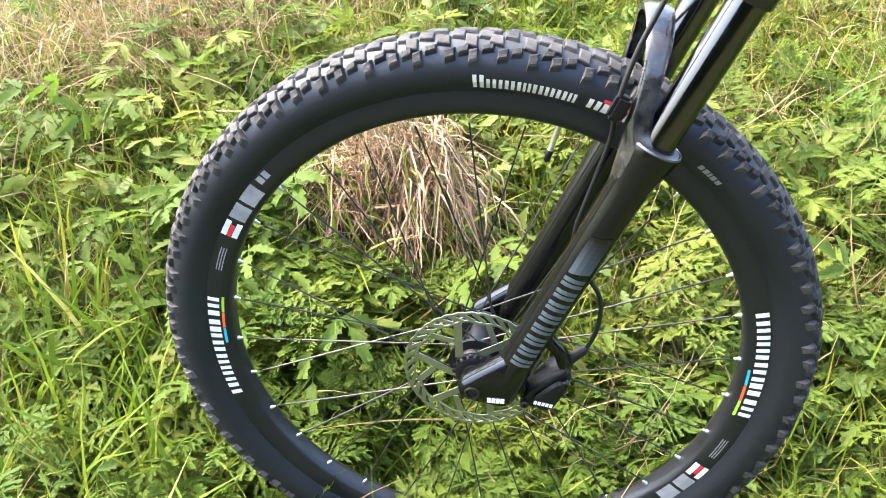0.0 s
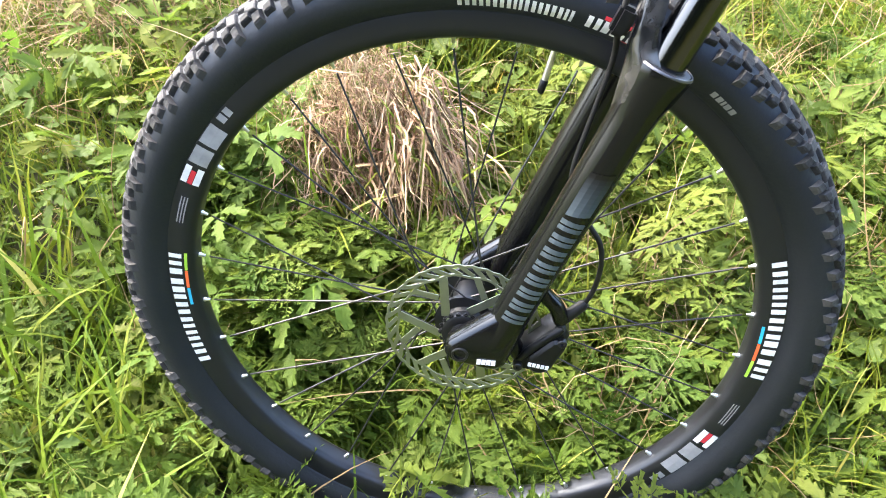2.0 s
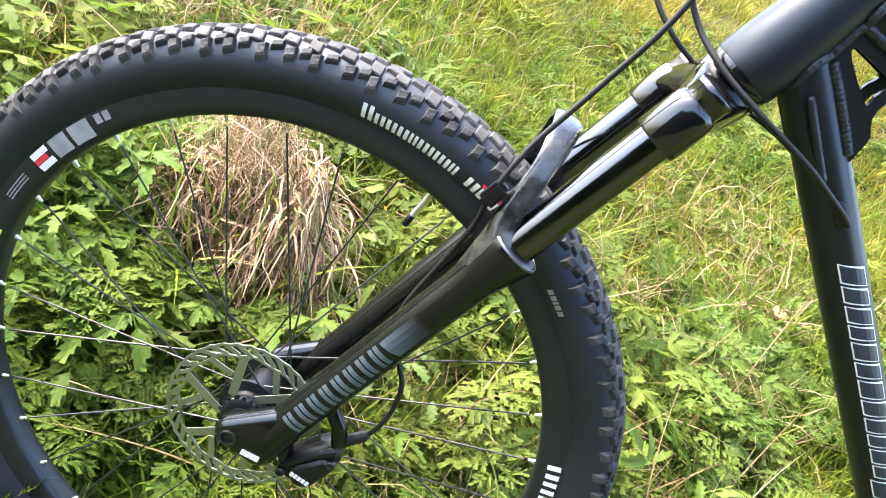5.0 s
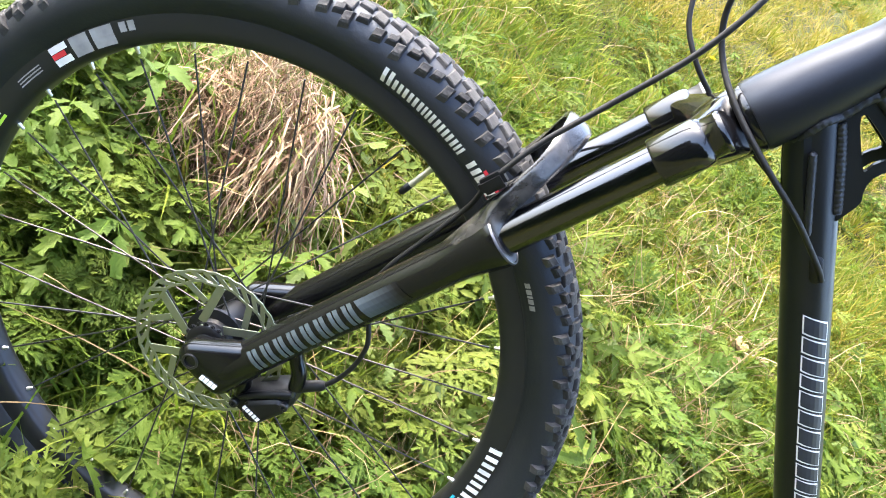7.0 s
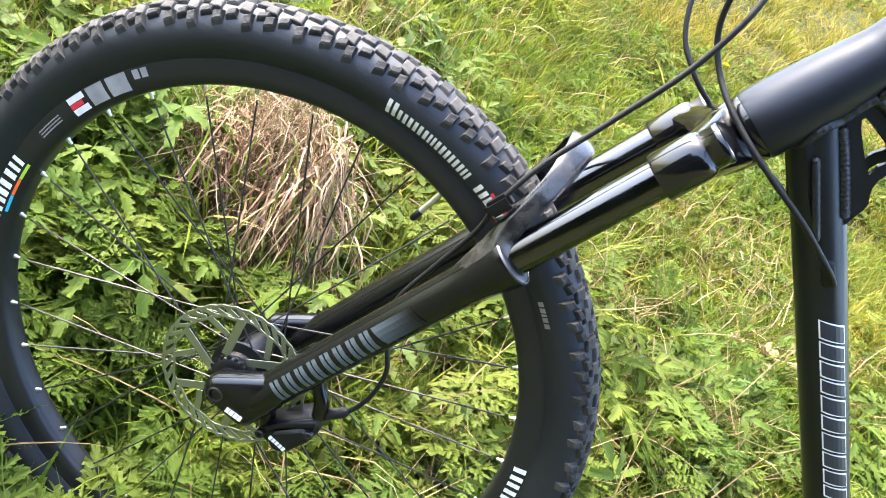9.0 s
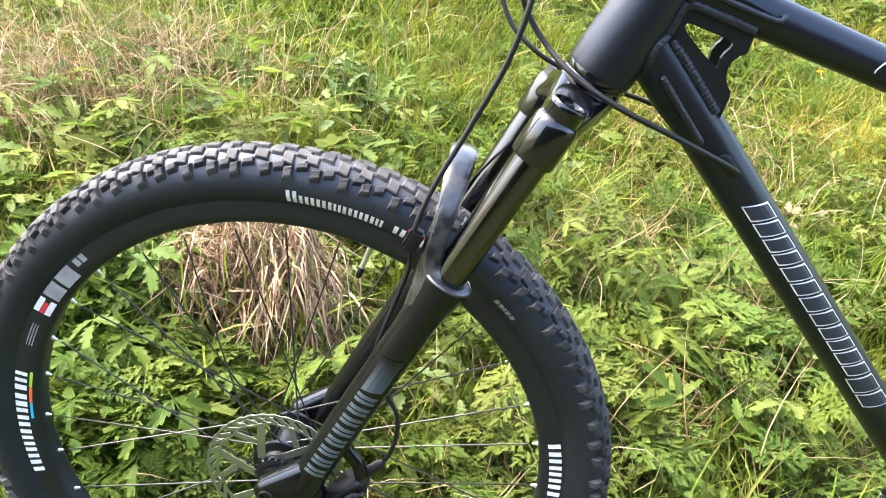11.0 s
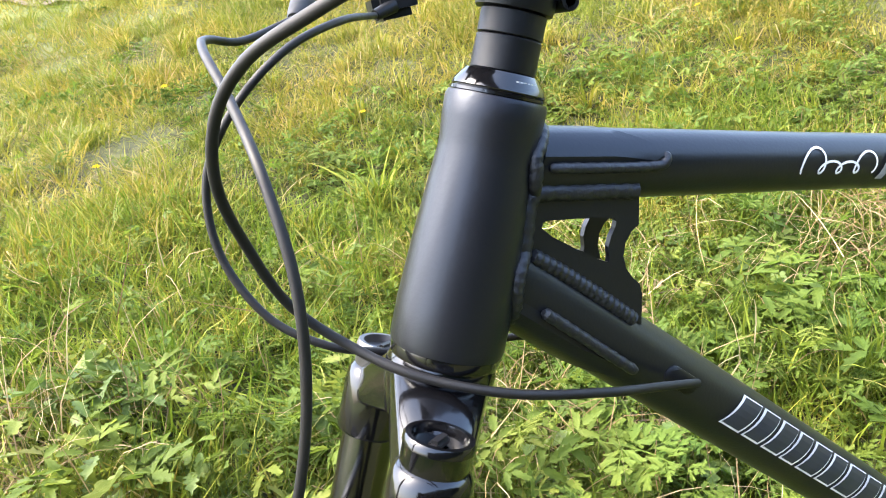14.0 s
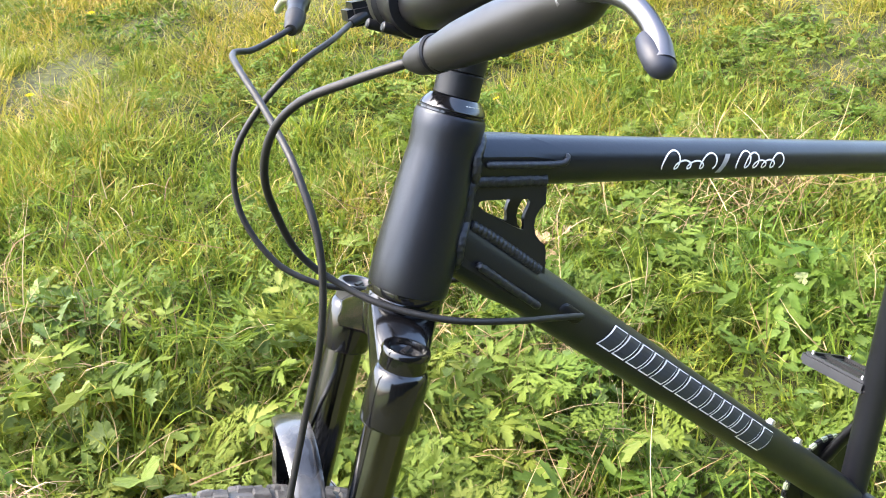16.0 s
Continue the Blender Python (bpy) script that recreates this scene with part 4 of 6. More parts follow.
bar_m = axes_pose(BACK, UP, -SIDE, fork_at(BAR_X, 0, BAR_U))
part("faceplate", mesh_from("faceplate", *lathe(bar_m, [(0.0180, -0.026), (0.0232, -0.026), (0.0240, -0.024), (0.0240, -0.014), (0.0205, -0.012), (0.0205, 0.012), (0.0240, 0.014), (0.0240, 0.024), (0.0232, 0.026), (0.0180, 0.026)], 36), BLACK_PART), stem, "bolted black faceplate")
for y in (-0.019, 0.019):
    for u in (-0.022, 0.022):
        p = fork_at(BAR_X - 0.010, y, BAR_U + u)
        part("stem_bolt", mesh_from("stem_bolt", *sweep([p + BACK * 0.01, p - BACK * 0.010, p - BACK * 0.011], [0.0036, 0.0036, 0.0026], 12), BLACK_PART), stem)
for u in (0.735, 0.758):
    p = fork_at(STEERER_X + 0.0225, 0.0, u)
    part("stem_bolt", mesh_from("stem_bolt", *sweep([p - SIDE * 0.0138, p - SIDE * 0.0150, p - SIDE * 0.0150, p - SIDE * 0.0142, p + SIDE * 0.0142, p + SIDE * 0.0150], [0.0024, 0.0026, 0.0044, 0.0050, 0.0050, 0.0040], 16), BLACK_PART), stem)
bar_pts = [(BAR_X + 0.020 * s, y, BAR_U + z) for y, s, z in ((-0.39, 2.6, 0.050), (-0.30, 1.7, 0.044), (-0.18, 0.7, 0.032), (-0.10, 0.25, 0.014), (-0.05, 0, 0.0), (0, 0, 0), (0.05, 0, 0.0), (0.10, 0.25, 0.014), (0.18, 0.7, 0.032), (0.30, 1.7, 0.044), (0.39, 2.6, 0.050))]
bar_path = curve_points(bar_pts, 5)
part("handlebar", mesh_from("handlebar", *sweep([FORK @ p for p in bar_path], [0.0165 if abs(p.y) < 0.055 else (0.0111 if abs(p.y) > 0.16 else 0.0165 - 0.0054 * (abs(p.y) - 0.055) / 0.105) for p in bar_path], 24), BLACK_PART), bicycle, "black riser handlebar")
# left lever: body beside the bar, boot and hose at its inner end, silver blade
ENTRY, MID, PIVOT = Vector((0.2605, -0.148, 1.0414)), Vector((0.2765, -0.192, 1.0530)), Vector((0.2930, -0.238, 1.0655))
lever = part("brake_lever", mesh_from("brake_lever", *sweep(curve_points([ENTRY + Vector((0.004, -0.010, 0.002)), MID, PIVOT, PIVOT + Vector((0.008, -0.020, 0.006))], 5), [0.0085, 0.0092, 0.0100, 0.0108, 0.0112, 0.0115, 0.0118, 0.0120, 0.0122, 0.0124, 0.0126, 0.0126, 0.0122, 0.0112, 0.0095, 0.0070], 24), LEVER_GREY), bicycle, "black hydraulic brake lever with silver blade")
part("hose_boot", mesh_from("hose_boot", *sweep([ENTRY + Vector((0.006, -0.014, 0.003)), ENTRY, ENTRY - Vector((0.003, -0.008, 0.001))], [0.0094, 0.0080, 0.0052], 18), HOSE), lever, "rubber hose boot")
blade_pts = curve_points([PIVOT + Vector((-0.004, -0.010, 0.003)), (0.2955, -0.260, 1.0710), (0.2960, -0.280, 1.0690), (0.2962, -0.293, 1.0625), (0.2950, -0.301, 1.0550), (0.2920, -0.306, 1.0490)], 5)
blade_r = [(0.0056 - 0.0020 * min(i / 12, 1) + 0.0018 * max(0, i - 17) / 8, 0.0046 - 0.0012 * min(i / 12, 1) + 0.0020 * max(0, i - 17) / 8) for i in range(len(blade_pts))]
lever_blade = part("lever_blade", mesh_from("lever_blade", *sweep(blade_pts, blade_r, 18), SATIN), lever, "satin grey lever blade with hooked end")
tip = blade_pts[-1]
pad_way = Vector((-0.10, -0.80, -0.60)).normalized()
part("finger_pad", mesh_from("finger_pad", *sweep([tip + pad_way * q for q in (-0.0130, -0.0100, -0.0060, -0.0010, 0.0026, 0.0048, 0.0056)], [(0.0030, 0.0034), (0.0044, 0.0040), (0.0056, 0.0046), (0.0060, 0.0049), (0.0052, 0.0043), (0.0032, 0.0028), (0.0008, 0.0008)], 22, side=F_BACK), PAD), lever_blade, "dark slate finger pad")
part("boot_collar", mesh_from("boot_collar", *sweep([ENTRY.lerp(MID, 0.20), ENTRY.lerp(MID, 0.22), ENTRY.lerp(MID, 0.26), ENTRY.lerp(MID, 0.28)], [0.0086, 0.0098, 0.0098, 0.0088], 24), BLACK_PART), lever, "black collar between boot and body")
part("lever_clamp", mesh_from("lever_clamp", *sweep([FORK @ Vector((BAR_X + 0.0165, -0.214, BAR_U + 0.035)), FORK @ Vector((BAR_X + 0.019, -0.230, BAR_U + 0.0355))], 0.0160, 24), BLACK_PART), lever)
# right lever and shifter
R_BOOT = Vector((0.2532, 0.1686, 1.0396))
far_lever = part("brake_lever", mesh_from("brake_lever", *sweep(curve_points([R_BOOT + Vector((0.004, 0.010, 0.004)), R_BOOT + Vector((0.016, 0.040, 0.016)), R_BOOT + Vector((0.034, 0.085, 0.028)), R_BOOT + Vector((0.044, 0.110, 0.030))], 5), [0.0082] * 4 + [0.0100] * 8 + [0.0110] * 4, 20), BLACK_PART), bicycle, "black hydraulic brake lever")
part("hose_boot", mesh_from("hose_boot", *sweep([R_BOOT + Vector((0.006, 0.014, 0.006)), R_BOOT, R_BOOT - Vector((0.004, 0.008, 0.002))], [0.0092, 0.0078, 0.0050], 18), HOSE), far_lever, "rubber hose boot")
part("lever_blade", mesh_from("lever_blade", *sweep(curve_points([R_BOOT + Vector((0.030, 0.10, 0.020)), R_BOOT + Vector((0.020, 0.14, 0.014)), R_BOOT + Vector((0.018, 0.18, 0.004))], 5), [(0.006, 0.0045)] * 11, 14), SILVER), far_lever, "silver lever blade")
S_BASE = Vector((0.3155, 0.2022, 1.0315))
shifter = part("gear_shifter", mesh_from("gear_shifter", *joined(rounded_block(Matrix.Translation(S_BASE + Vector((0.012, 0.018, 0.004))), (0.034, 0.036, 0.022), 0.006), sweep([S_BASE - Vector((0.006, 0.004, 0.002)), S_BASE + Vector((0.010, 0.004, 0.002))], [0.0042, 0.0056], 14)), BLACK_PART), bicycle, "black gear shifter pod")

# ---- hoses and cables ----


def line(name, points, r, label, steps=10):
    return part(name, mesh_from(name, *sweep(curve_points(points, steps), r, 12), HOSE), bicycle, label)


line("rear_brake_hose", [ENTRY - Vector((0.002, -0.006, 0.001)), (0.2319, -0.1130, 1.0322), (0.2061, -0.0832, 1.0217), (0.1888, -0.0621, 1.0028), (0.1808, -0.0449, 0.9744), (0.1849, -0.0211, 0.9397), (0.1952, -0.0060, 0.9040), (0.2166, -0.0080, 0.8763), (0.2454, -0.0269, 0.8558), (0.2880, -0.0409, 0.8369), (0.3384, -0.0370, 0.8183), (0.3760, -0.0200, 0.8010), (0.3985, -0.0085, 0.7900), (0.4100, 0.0000, 0.7830)], 0.0026, "black rear brake hose looping into the down tube")
gear_cable = line("gear_cable", [S_BASE - Vector((0.006, 0.004, 0.002)), (0.2706, 0.1029, 1.0300), (0.2314, 0.0611, 1.0213), (0.1965, 0.0533, 0.9984), (0.1719, 0.0604, 0.9655), (0.1665, 0.0595, 0.9232), (0.1816, 0.0497, 0.8832), (0.2080, 0.0410, 0.8600), (0.2350, 0.0430, 0.8462), (0.2621, 0.0499, 0.8352), (0.3305, 0.0560, 0.8203), (0.3750, 0.0540, 0.8030), (0.4080, 0.0420, 0.7870)], 0.0024, "black gear cable looping round the head tube")
CLIP = Vector((0.1262, -0.0700, 0.7000))
line("front_brake_hose", [R_BOOT - Vector((0.003, 0.006, 0.001)), (0.2127, 0.1298, 1.0317), (0.1932, 0.0937, 1.0359), (0.1897, 0.0500, 1.0305), (0.1956, -0.0031, 1.0057), (0.2000, -0.0539, 0.9739), (0.2001, -0.0724, 0.9272), (0.1884, -0.0709, 0.8707), (0.1640, -0.0640, 0.8072), (0.1385, -0.0680, 0.7472), CLIP, (0.1250, -0.050, 0.6620), (0.1130, -0.044, 0.6120), (0.1000, -0.042, 0.5600), (0.1020, -0.046, 0.5300), (0.1170, -0.050, 0.5080), (0.1288, -0.052, 0.4877), (0.1309, -0.051, 0.4610), (0.1265, -0.050, 0.4360), banjo], 0.0025, "black front brake hose clipped to the fork arch")
part("hose_clip", mesh_from("hose_clip", *rounded_block(axes_pose(BACK, SIDE, UP, CLIP + BACK * 0.002), (0.014, 0.013, 0.024), 0.003), BLACK_PART), arch, "black hose clip")

# ---- cranks, chain, pedal on the far side ----
BB = frame_at(0.7385, 0, 0.295)
ring_m = axes_pose(F_BACK, UP, -F_SIDE, frame_at(0.7385, 0.050, 0.295))
teeth = []
for k in range(64):
    r = 0.0660 if k % 2 else 0.0615
    teeth.append((r, k * 360 / 64))
ring_outline = [(r * math.cos(radians(d)), r * math.sin(radians(d))) for r, d in teeth]
RING = axes_pose(F_BACK, F_SIDE, UP, frame_at(0.7385, 0.050, 0.295))
chainring = part("chainring", mesh_from("chainring", *joined(slab(RING, ring_outline, -0.002, 0.002), lathe(ring_m, [(0.012, -0.010), (0.034, -0.008), (0.036, 0.0), (0.034, 0.006), (0.012, 0.010)], 28)), BLACK_PART, smooth=False), bicycle, "black toothed chainring")
for k in range(22):
    d = radians(60 + 9.6 * k)
    p = RING @ Vector((0.0655 * math.cos(d), 0, 0.0655 * math.sin(d)))
    t = RING.to_3x3() @ Vector((-math.sin(d), 0, math.cos(d)))
    link = axes_pose(t, F_SIDE, t.cross(F_SIDE), p)
    part("chain_link", mesh_from("chain_link", *rounded_block(link, (0.0118, 0.0066, 0.0078), 0.0018), STEEL if k % 2 else BLACK_PART), chainring)
PEDAL = Vector((0.880, 0.165, 0.470))
arm_end = PEDAL + Vector((0.002, -0.055, -0.004))
part("crank_arm", mesh_from("crank_arm", *sweep([BB + F_SIDE * 0.062, (BB + F_SIDE * 0.066).lerp(arm_end, 0.5), arm_end], [(0.0155, 0.008), (0.0125, 0.0065), (0.0125, 0.0070)], 20, side=F_BACK), BLACK_PART), bicycle, "black crank arm")
pedal_m = Matrix.Translation(PEDAL) @ Matrix.Rotation(radians(28), 4, "Y") @ Matrix.Rotation(STEER, 4, "Z")
pedal = part("pedal", mesh_from("pedal", *joined(rounded_block(pedal_m @ Matrix.Translation((-0.044, 0, 0)), (0.014, 0.095, 0.017), 0.004), rounded_block(pedal_m @ Matrix.Translation((0.044, 0, 0)), (0.014, 0.095, 0.017), 0.004),
             rounded_block(pedal_m @ Matrix.Translation((0, -0.044, 0)), (0.094, 0.012, 0.017), 0.004), rounded_block(pedal_m @ Matrix.Translation((0, 0.044, 0)), (0.094, 0.012, 0.017), 0.004), rounded_block(pedal_m, (0.022, 0.095, 0.016), 0.005)), BLACK_PART), bicycle, "black flat pedal with steel pins")
for px_, py_ in ((-0.044, -0.036), (-0.044, 0.036), (0.044, -0.036), (0.044, 0.036), (-0.02, -0.044), (0.02, -0.044)):
    c = pedal_m @ Vector((px_, py_, 0.008))
    part("pedal_pin", mesh_from("pedal_pin", *sweep([c, c + pedal_m.to_3x3() @ Vector((0, 0, 0.005))], 0.002, 8), SILVER), pedal)


# ---- ground ----
def ramp(v, a, b):
    f = np.clip((v - a) / (b - a), 0, 1)
    return f * f * (3 - 2 * f)


def ground_z(x, y):
    """Height of the bank: level where the wheel stands, rising behind it, level again far up."""
    x, y = np.asarray(x, float), np.asarray(y, float)
    rise = 0.27 * 0.5 * (y + np.sqrt(y * y + 0.02)) - 0.27 * 0.5 * math.sqrt(0.02)
    far = np.maximum(y - 16, 0)
    rise = rise - 0.27 * (far - 8 * (1 - np.exp(-far / 8)))
    mound = 0.14 * (1 - ramp(x, -0.15, 0.35)) * ramp(y, 0.05, 0.5) * (1 - ramp(y, 1.6, 4.0))
    dip = -0.06 * ramp(x, 0.25, 0.5) * ramp(y, 0.2, 0.6) * (1 - ramp(y, 1.6, 3.5))
    lumps = 0.018 * np.sin(7.1 * x + 1.3) * np.sin(6.3 * y + 0.4) + 0.010 * np.sin(15.7 * x + 2.0) * np.sin(17.3 * y) + 0.05 * np.sin(1.3 * x + 0.5) * np.sin(1.1 * y + 2.1) * ramp(np.hypot(x, y), 1.0, 3.0)
    return rise + mound + dip + lumps * ramp(np.hypot(x, y), 0.05, 0.35)


def spaced(near, far, count, power=2.6):
    f = np.linspace(-1, 1, count)
    return np.sign(f) * (near * np.abs(f) + (far - near) * np.abs(f) ** (power * 2))


def grid_mesh(name, xs, ys, lift, mat):
    gx, gy = np.meshgrid(xs, ys)
    gz = ground_z(gx, gy) + lift
    verts = np.stack([gx, gy, gz], -1).reshape(-1, 3)
    w = len(xs)
    faces = [(j * w + i, j * w + i + 1, (j + 1) * w + i + 1, (j + 1) * w + i) for j in range(len(ys) - 1) for i in range(w - 1)]
    me = bpy.data.meshes.new(name)
    me.from_pydata(verts.tolist(), [], faces)
    me.materials.append(mat)
    me.polygons.foreach_set("use_smooth", np.ones(len(faces), bool))
    return me


ground = tagged(new("ground", grid_mesh("ground", spaced(2.6, 300, 190), spaced(3.4, 300, 190) + 0.9, 0.0, EARTH)), "mossy brown earth of a grassy bank", "ground", kind="structure")

# bare trodden path high on the bank
PATH_EARTH = texture(material("trodden_earth", (0.24, 0.165, 0.11), 0.95, spec=0.2), 5, 10, (0.085, 0.064, 0.040), (0.150, 0.112, 0.076), bump=0.8, bump_scale=60)


def path_mid(x):
    return 6.45 - 0.95 * (x + 0.25) + 0.12 * np.sin(1.7 * x)


def path_half(x):
    return 0.62 - 0.40 * ramp(x, -1.5, 1.2) + 0.08 * np.sin(4.1 * x)


py = np.linspace(0, 1, 12)
path_x = np.linspace(-7, 1.3, 60)
pv, pf = [], []
rng = np.random.default_rng(5)
for i, x in enumerate(path_x):
    mid, half = path_mid(x), path_half(x)
    for j, f in enumerate(py):
        y = mid + (2 * f - 1) * half + rng.normal(0, 0.05)
        pv.append((x, y, float(ground_z(x, y)) + 0.008))
pf = [(i * 12 + j, i * 12 + j + 1, i * 12 + j + 13, i * 12 + j + 12) for i in range(59) for j in range(11)]
path_me = bpy.data.meshes.new("path")
path_me.from_pydata(pv, [], pf)
path_me.materials.append(PATH_EARTH)
tagged(new("path", path_me), "bare pinkish brown trodden earth path across the bank", "path", kind="structure")

# ---- plants ----
# very dark leaf for the unseen hedge added to darken reflections
ADDED_HEDGE_LEAF = foliage("added_hedge_leaf", [(0.0, (0.012, 0.022, 0.008)), (0.6, (0.025, 0.045, 0.014)), (1.0, (0.045, 0.07, 0.02))], 0.6, 0.2)
rnd = np.random.default_rng(11)


def patchy(x, y, scale, seed):
    """Smooth patches between about -1 and 1."""
    x, y = np.asarray(x) * scale, np.asarray(y) * scale
    return (np.sin(1.7 * x + seed) * np.sin(1.9 * y + 2.3 * seed) + 0.6 * np.sin(3.9 * x - 2.1 * y + seed * 1.7) + 0.4 * np.sin(2.7 * x + 4.3 * y + 0.6 * seed)) / 1.5


def leaflet(length, width, teeth, droop=0.25, fold=0.25):
    """A toothed leaf along +x, its two halves folded up from the midrib."""
    verts, faces = [], []
    n = teeth
    for i in range(n + 1):
        s = i / n
        w = width * math.sin(math.pi * min(s * 0.92 + 0.06, 1)) ** 0.8 * (1.0 if i % 2 else 0.48) if 0 < i < n else 0.002
        z = -droop * length * s * s
        verts += [(length * s, 0, z), (length * (s + (0.10 if i % 2 else 0)), w, z + fold * w), (length * (s + (0.10 if i % 2 else 0)), -w, z + fold * w)]
    for i in range(n):
        a, b = 3 * i, 3 * i + 3
        faces += [(a, b, b + 1), (a, b + 1, a + 1), (a, b + 2, b), (a, a + 2, b + 2)]
    return np.array(verts), np.array(faces)


def compound(parts_):
    """Leaflets, each with its place along the stalk, sideways turn and size, on one thin stalk."""
    verts, faces, k = [], [], 0
    for (v, f), x, turn, size in parts_:
        c, s = math.cos(turn), math.sin(turn)
        r = np.array([[c, -s, 0], [s, c, 0], [0, 0, 1]])
        verts.append((v * size) @ r.T + (x, 0, -0.10 * x * x))
        faces.append(f + k)
        k += len(v)
    reach = max(p[1] for p in parts_)
    verts.append(np.array([(-0.02, 0.010, 0), (-0.02, -0.010, 0), (reach, -0.006, -0.10 * reach * reach), (reach, 0.006, -0.10 * reach * reach)]))
    faces.append(np.array([(0, 1, 2), (0, 2, 3)]) + k)
    return np.concatenate(verts), np.concatenate(faces)


def lobe(verts, faces, root, turn, length, width, teeth, lift, g, sag=0.30, notch_at=0.42):
    """Adds a toothed lobe that grows from the vertex root."""
    base = np.array(verts[root])
    d, s = np.array((math.cos(turn), math.sin(turn), 0)), np.array((-math.sin(turn), math.cos(turn), 0))
    ribs = [root]
    for i in range(1, teeth + 1):
        f = i / teeth
        ribs.append(len(verts))
        verts.append(tuple(base + d * length * f + (0, 0, lift * f - sag * length * f * f)))
    for side in (-1, 1):
        notch = None
        for i in range(teeth):
            f = (i + 0.5) / teeth
            w = width * (0.55 + 1.1 * f - 1.5 * f * f) * g.uniform(0.85, 1.2)
            low = lift * f - sag * length * f * f
            tip = len(verts)
            verts.append(tuple(base + d * length * (i + g.uniform(1.05, 1.35)) / teeth * 0.96 + s * side * w + (0, 0, low + 0.3 * w)))
            verts.append(tuple(base + d * length * (i + 1.0) / teeth + s * side * w * notch_at * (i < teeth - 1) + (0, 0, low + 0.12 * w)))
            bits = [(ribs[i], ribs[i + 1], tip + 1), (ribs[i], tip + 1, tip)] + ([(ribs[i], tip, notch)] if notch else [])
            faces.extend(t if side > 0 else t[::-1] for t in bits)
            notch = tip + 1


def rib(verts, faces, places, half, root=None):
    """Adds a thin stalk through the places; returns its pairs of vertices."""
    pairs = []
    for i, p in enumerate(places):
        q = places[min(i + 1, len(places) - 1)] - places[max(i - 1, 0)]
        s = np.array((-q[1], q[0], 0)) / max(math.hypot(q[0], q[1]), 1e-9) * half
        pairs.append((len(verts), len(verts) + 1))
        verts.extend((tuple(p + s), tuple(p - s)))
    if root is not None:
        faces.append((root, pairs[0][1], pairs[0][0]))
    for (a, b), (c, d) in zip(pairs, pairs[1:]):
        faces.extend(((a, b, d), (a, d, c)))
    return pairs


def fern_leaf(seed, fine, pairs=3):
    """A ferny, much divided leaf of length 1 along +x; fine: its side branches are divided again."""
    g = np.random.default_rng(seed)
    verts, faces = [], []
    xs = [0.0] + [0.26 + 0.58 * (i / pairs) ** 0.85 for i in range(pairs + 1)]
    main = rib(verts, faces, [np.array((x, 0.02 * math.sin(5 * x + seed), -0.22 * x * x)) for x in xs], 0.007)

    def branch(root, turn, length):
        if not fine:
            lobe(verts, faces, root, turn, length, 0.33 * length, 3, g.uniform(-0.10, 0.14), g, 0.35, 0.36)
            return
        d = np.array((math.cos(turn), math.sin(turn), 0))
        base, lift = np.array(verts[root]), g.uniform(-0.10, 0.12)
        spots = [base + d * length * f + (0, 0, lift * f - 0.25 * length * f * f) for f in (0.16, 0.42, 0.66)]
        for k, (p, q) in enumerate(rib(verts, faces, spots, 0.005, root)):
            for way, v in ((1, p), (-1, q)):
                lobe(verts, faces, v, turn + way * g.uniform(0.75, 1.0), length * (0.46 - 0.10 * k) * g.uniform(0.85, 1.2), length * 0.165, 2, g.uniform(-0.07, 0.07), g, 0.3, 0.45)
            last = p
        lobe(verts, faces, last, turn, length * 0.48, length * 0.18, 2, 0.0, g, 0.2, 0.45)

    for i in range(pairs):
        length = (0.46 - 0.28 * i / pairs) * g.uniform(0.88, 1.12)
        for way, v in zip((1, -1), main[i + 1]):
            branch(v, way * g.uniform(0.95, 1.2), length)
    branch(main[-1][0], g.normal(0, 0.1), 0.24)
    return np.array(verts), np.array(faces)


def three_leaf(seed, teeth=4, width=0.20):
    """Three broad, jagged leaflets at the end of one stalk."""
    g = np.random.default_rng(seed)
    verts, faces = [], []
    ends = rib(verts, faces, [np.array((x, 0, -0.05 * x)) for x in (0.0, 0.20, 0.40)], 0.008)
    lobe(verts, faces, ends[2][0], g.normal(0, 0.08), 0.60, width, teeth, 0.02, g, 0.35, 0.55)
    for way, v in zip((1, -1), ends[1]):
        lobe(verts, faces, v, way * g.uniform(0.9, 1.15), 0.56, width * 0.95, teeth, g.uniform(-0.03, 0.08), g, 0.35, 0.55)
    return np.array(verts), np.array(faces)


def palmate(lobes, seed):
    """A round, pleated, scalloped leaf on its stalk's end."""
    g = np.random.default_rng(seed)
    n = lobes * 6
    verts, faces = [(0.30, 0, -0.03)], []
    for ring in (0.5, 1.0):
        for i in range(n + 1):
            w = -2.85 + 5.7 * i / n
            pleat = math.cos(2 * math.pi * lobes * i / n)
            r = 0.44 * ring * ((0.90 - 0.10 * pleat) * (1 - 0.07 * (i % 2)) * g.uniform(0.96, 1.04) if ring == 1 else 1)
            verts.append((0.30 + r * math.cos(w), r * math.sin(w), 0.12 * ring - 0.035 * ring * pleat + 0.05 * math.sin(2 * w + seed) * ring - 0.10 * ring * max(math.cos(w), 0)))
    faces += [(0, i, i + 1) for i in range(1, n + 1)]
    for i in range(1, n + 1):
        faces += [(i, i + n + 1, i + n + 2), (i, i + n + 2, i + 1)]
    return np.array(verts), np.array(faces)


def nettle(seed):
    """An ovate, sharply toothed leaf."""
    v, f = leaflet(1.0, 0.27, 9, 0.30, 0.35)
    return v * (1, 1 + 0.1 * (seed % 3), 1), f


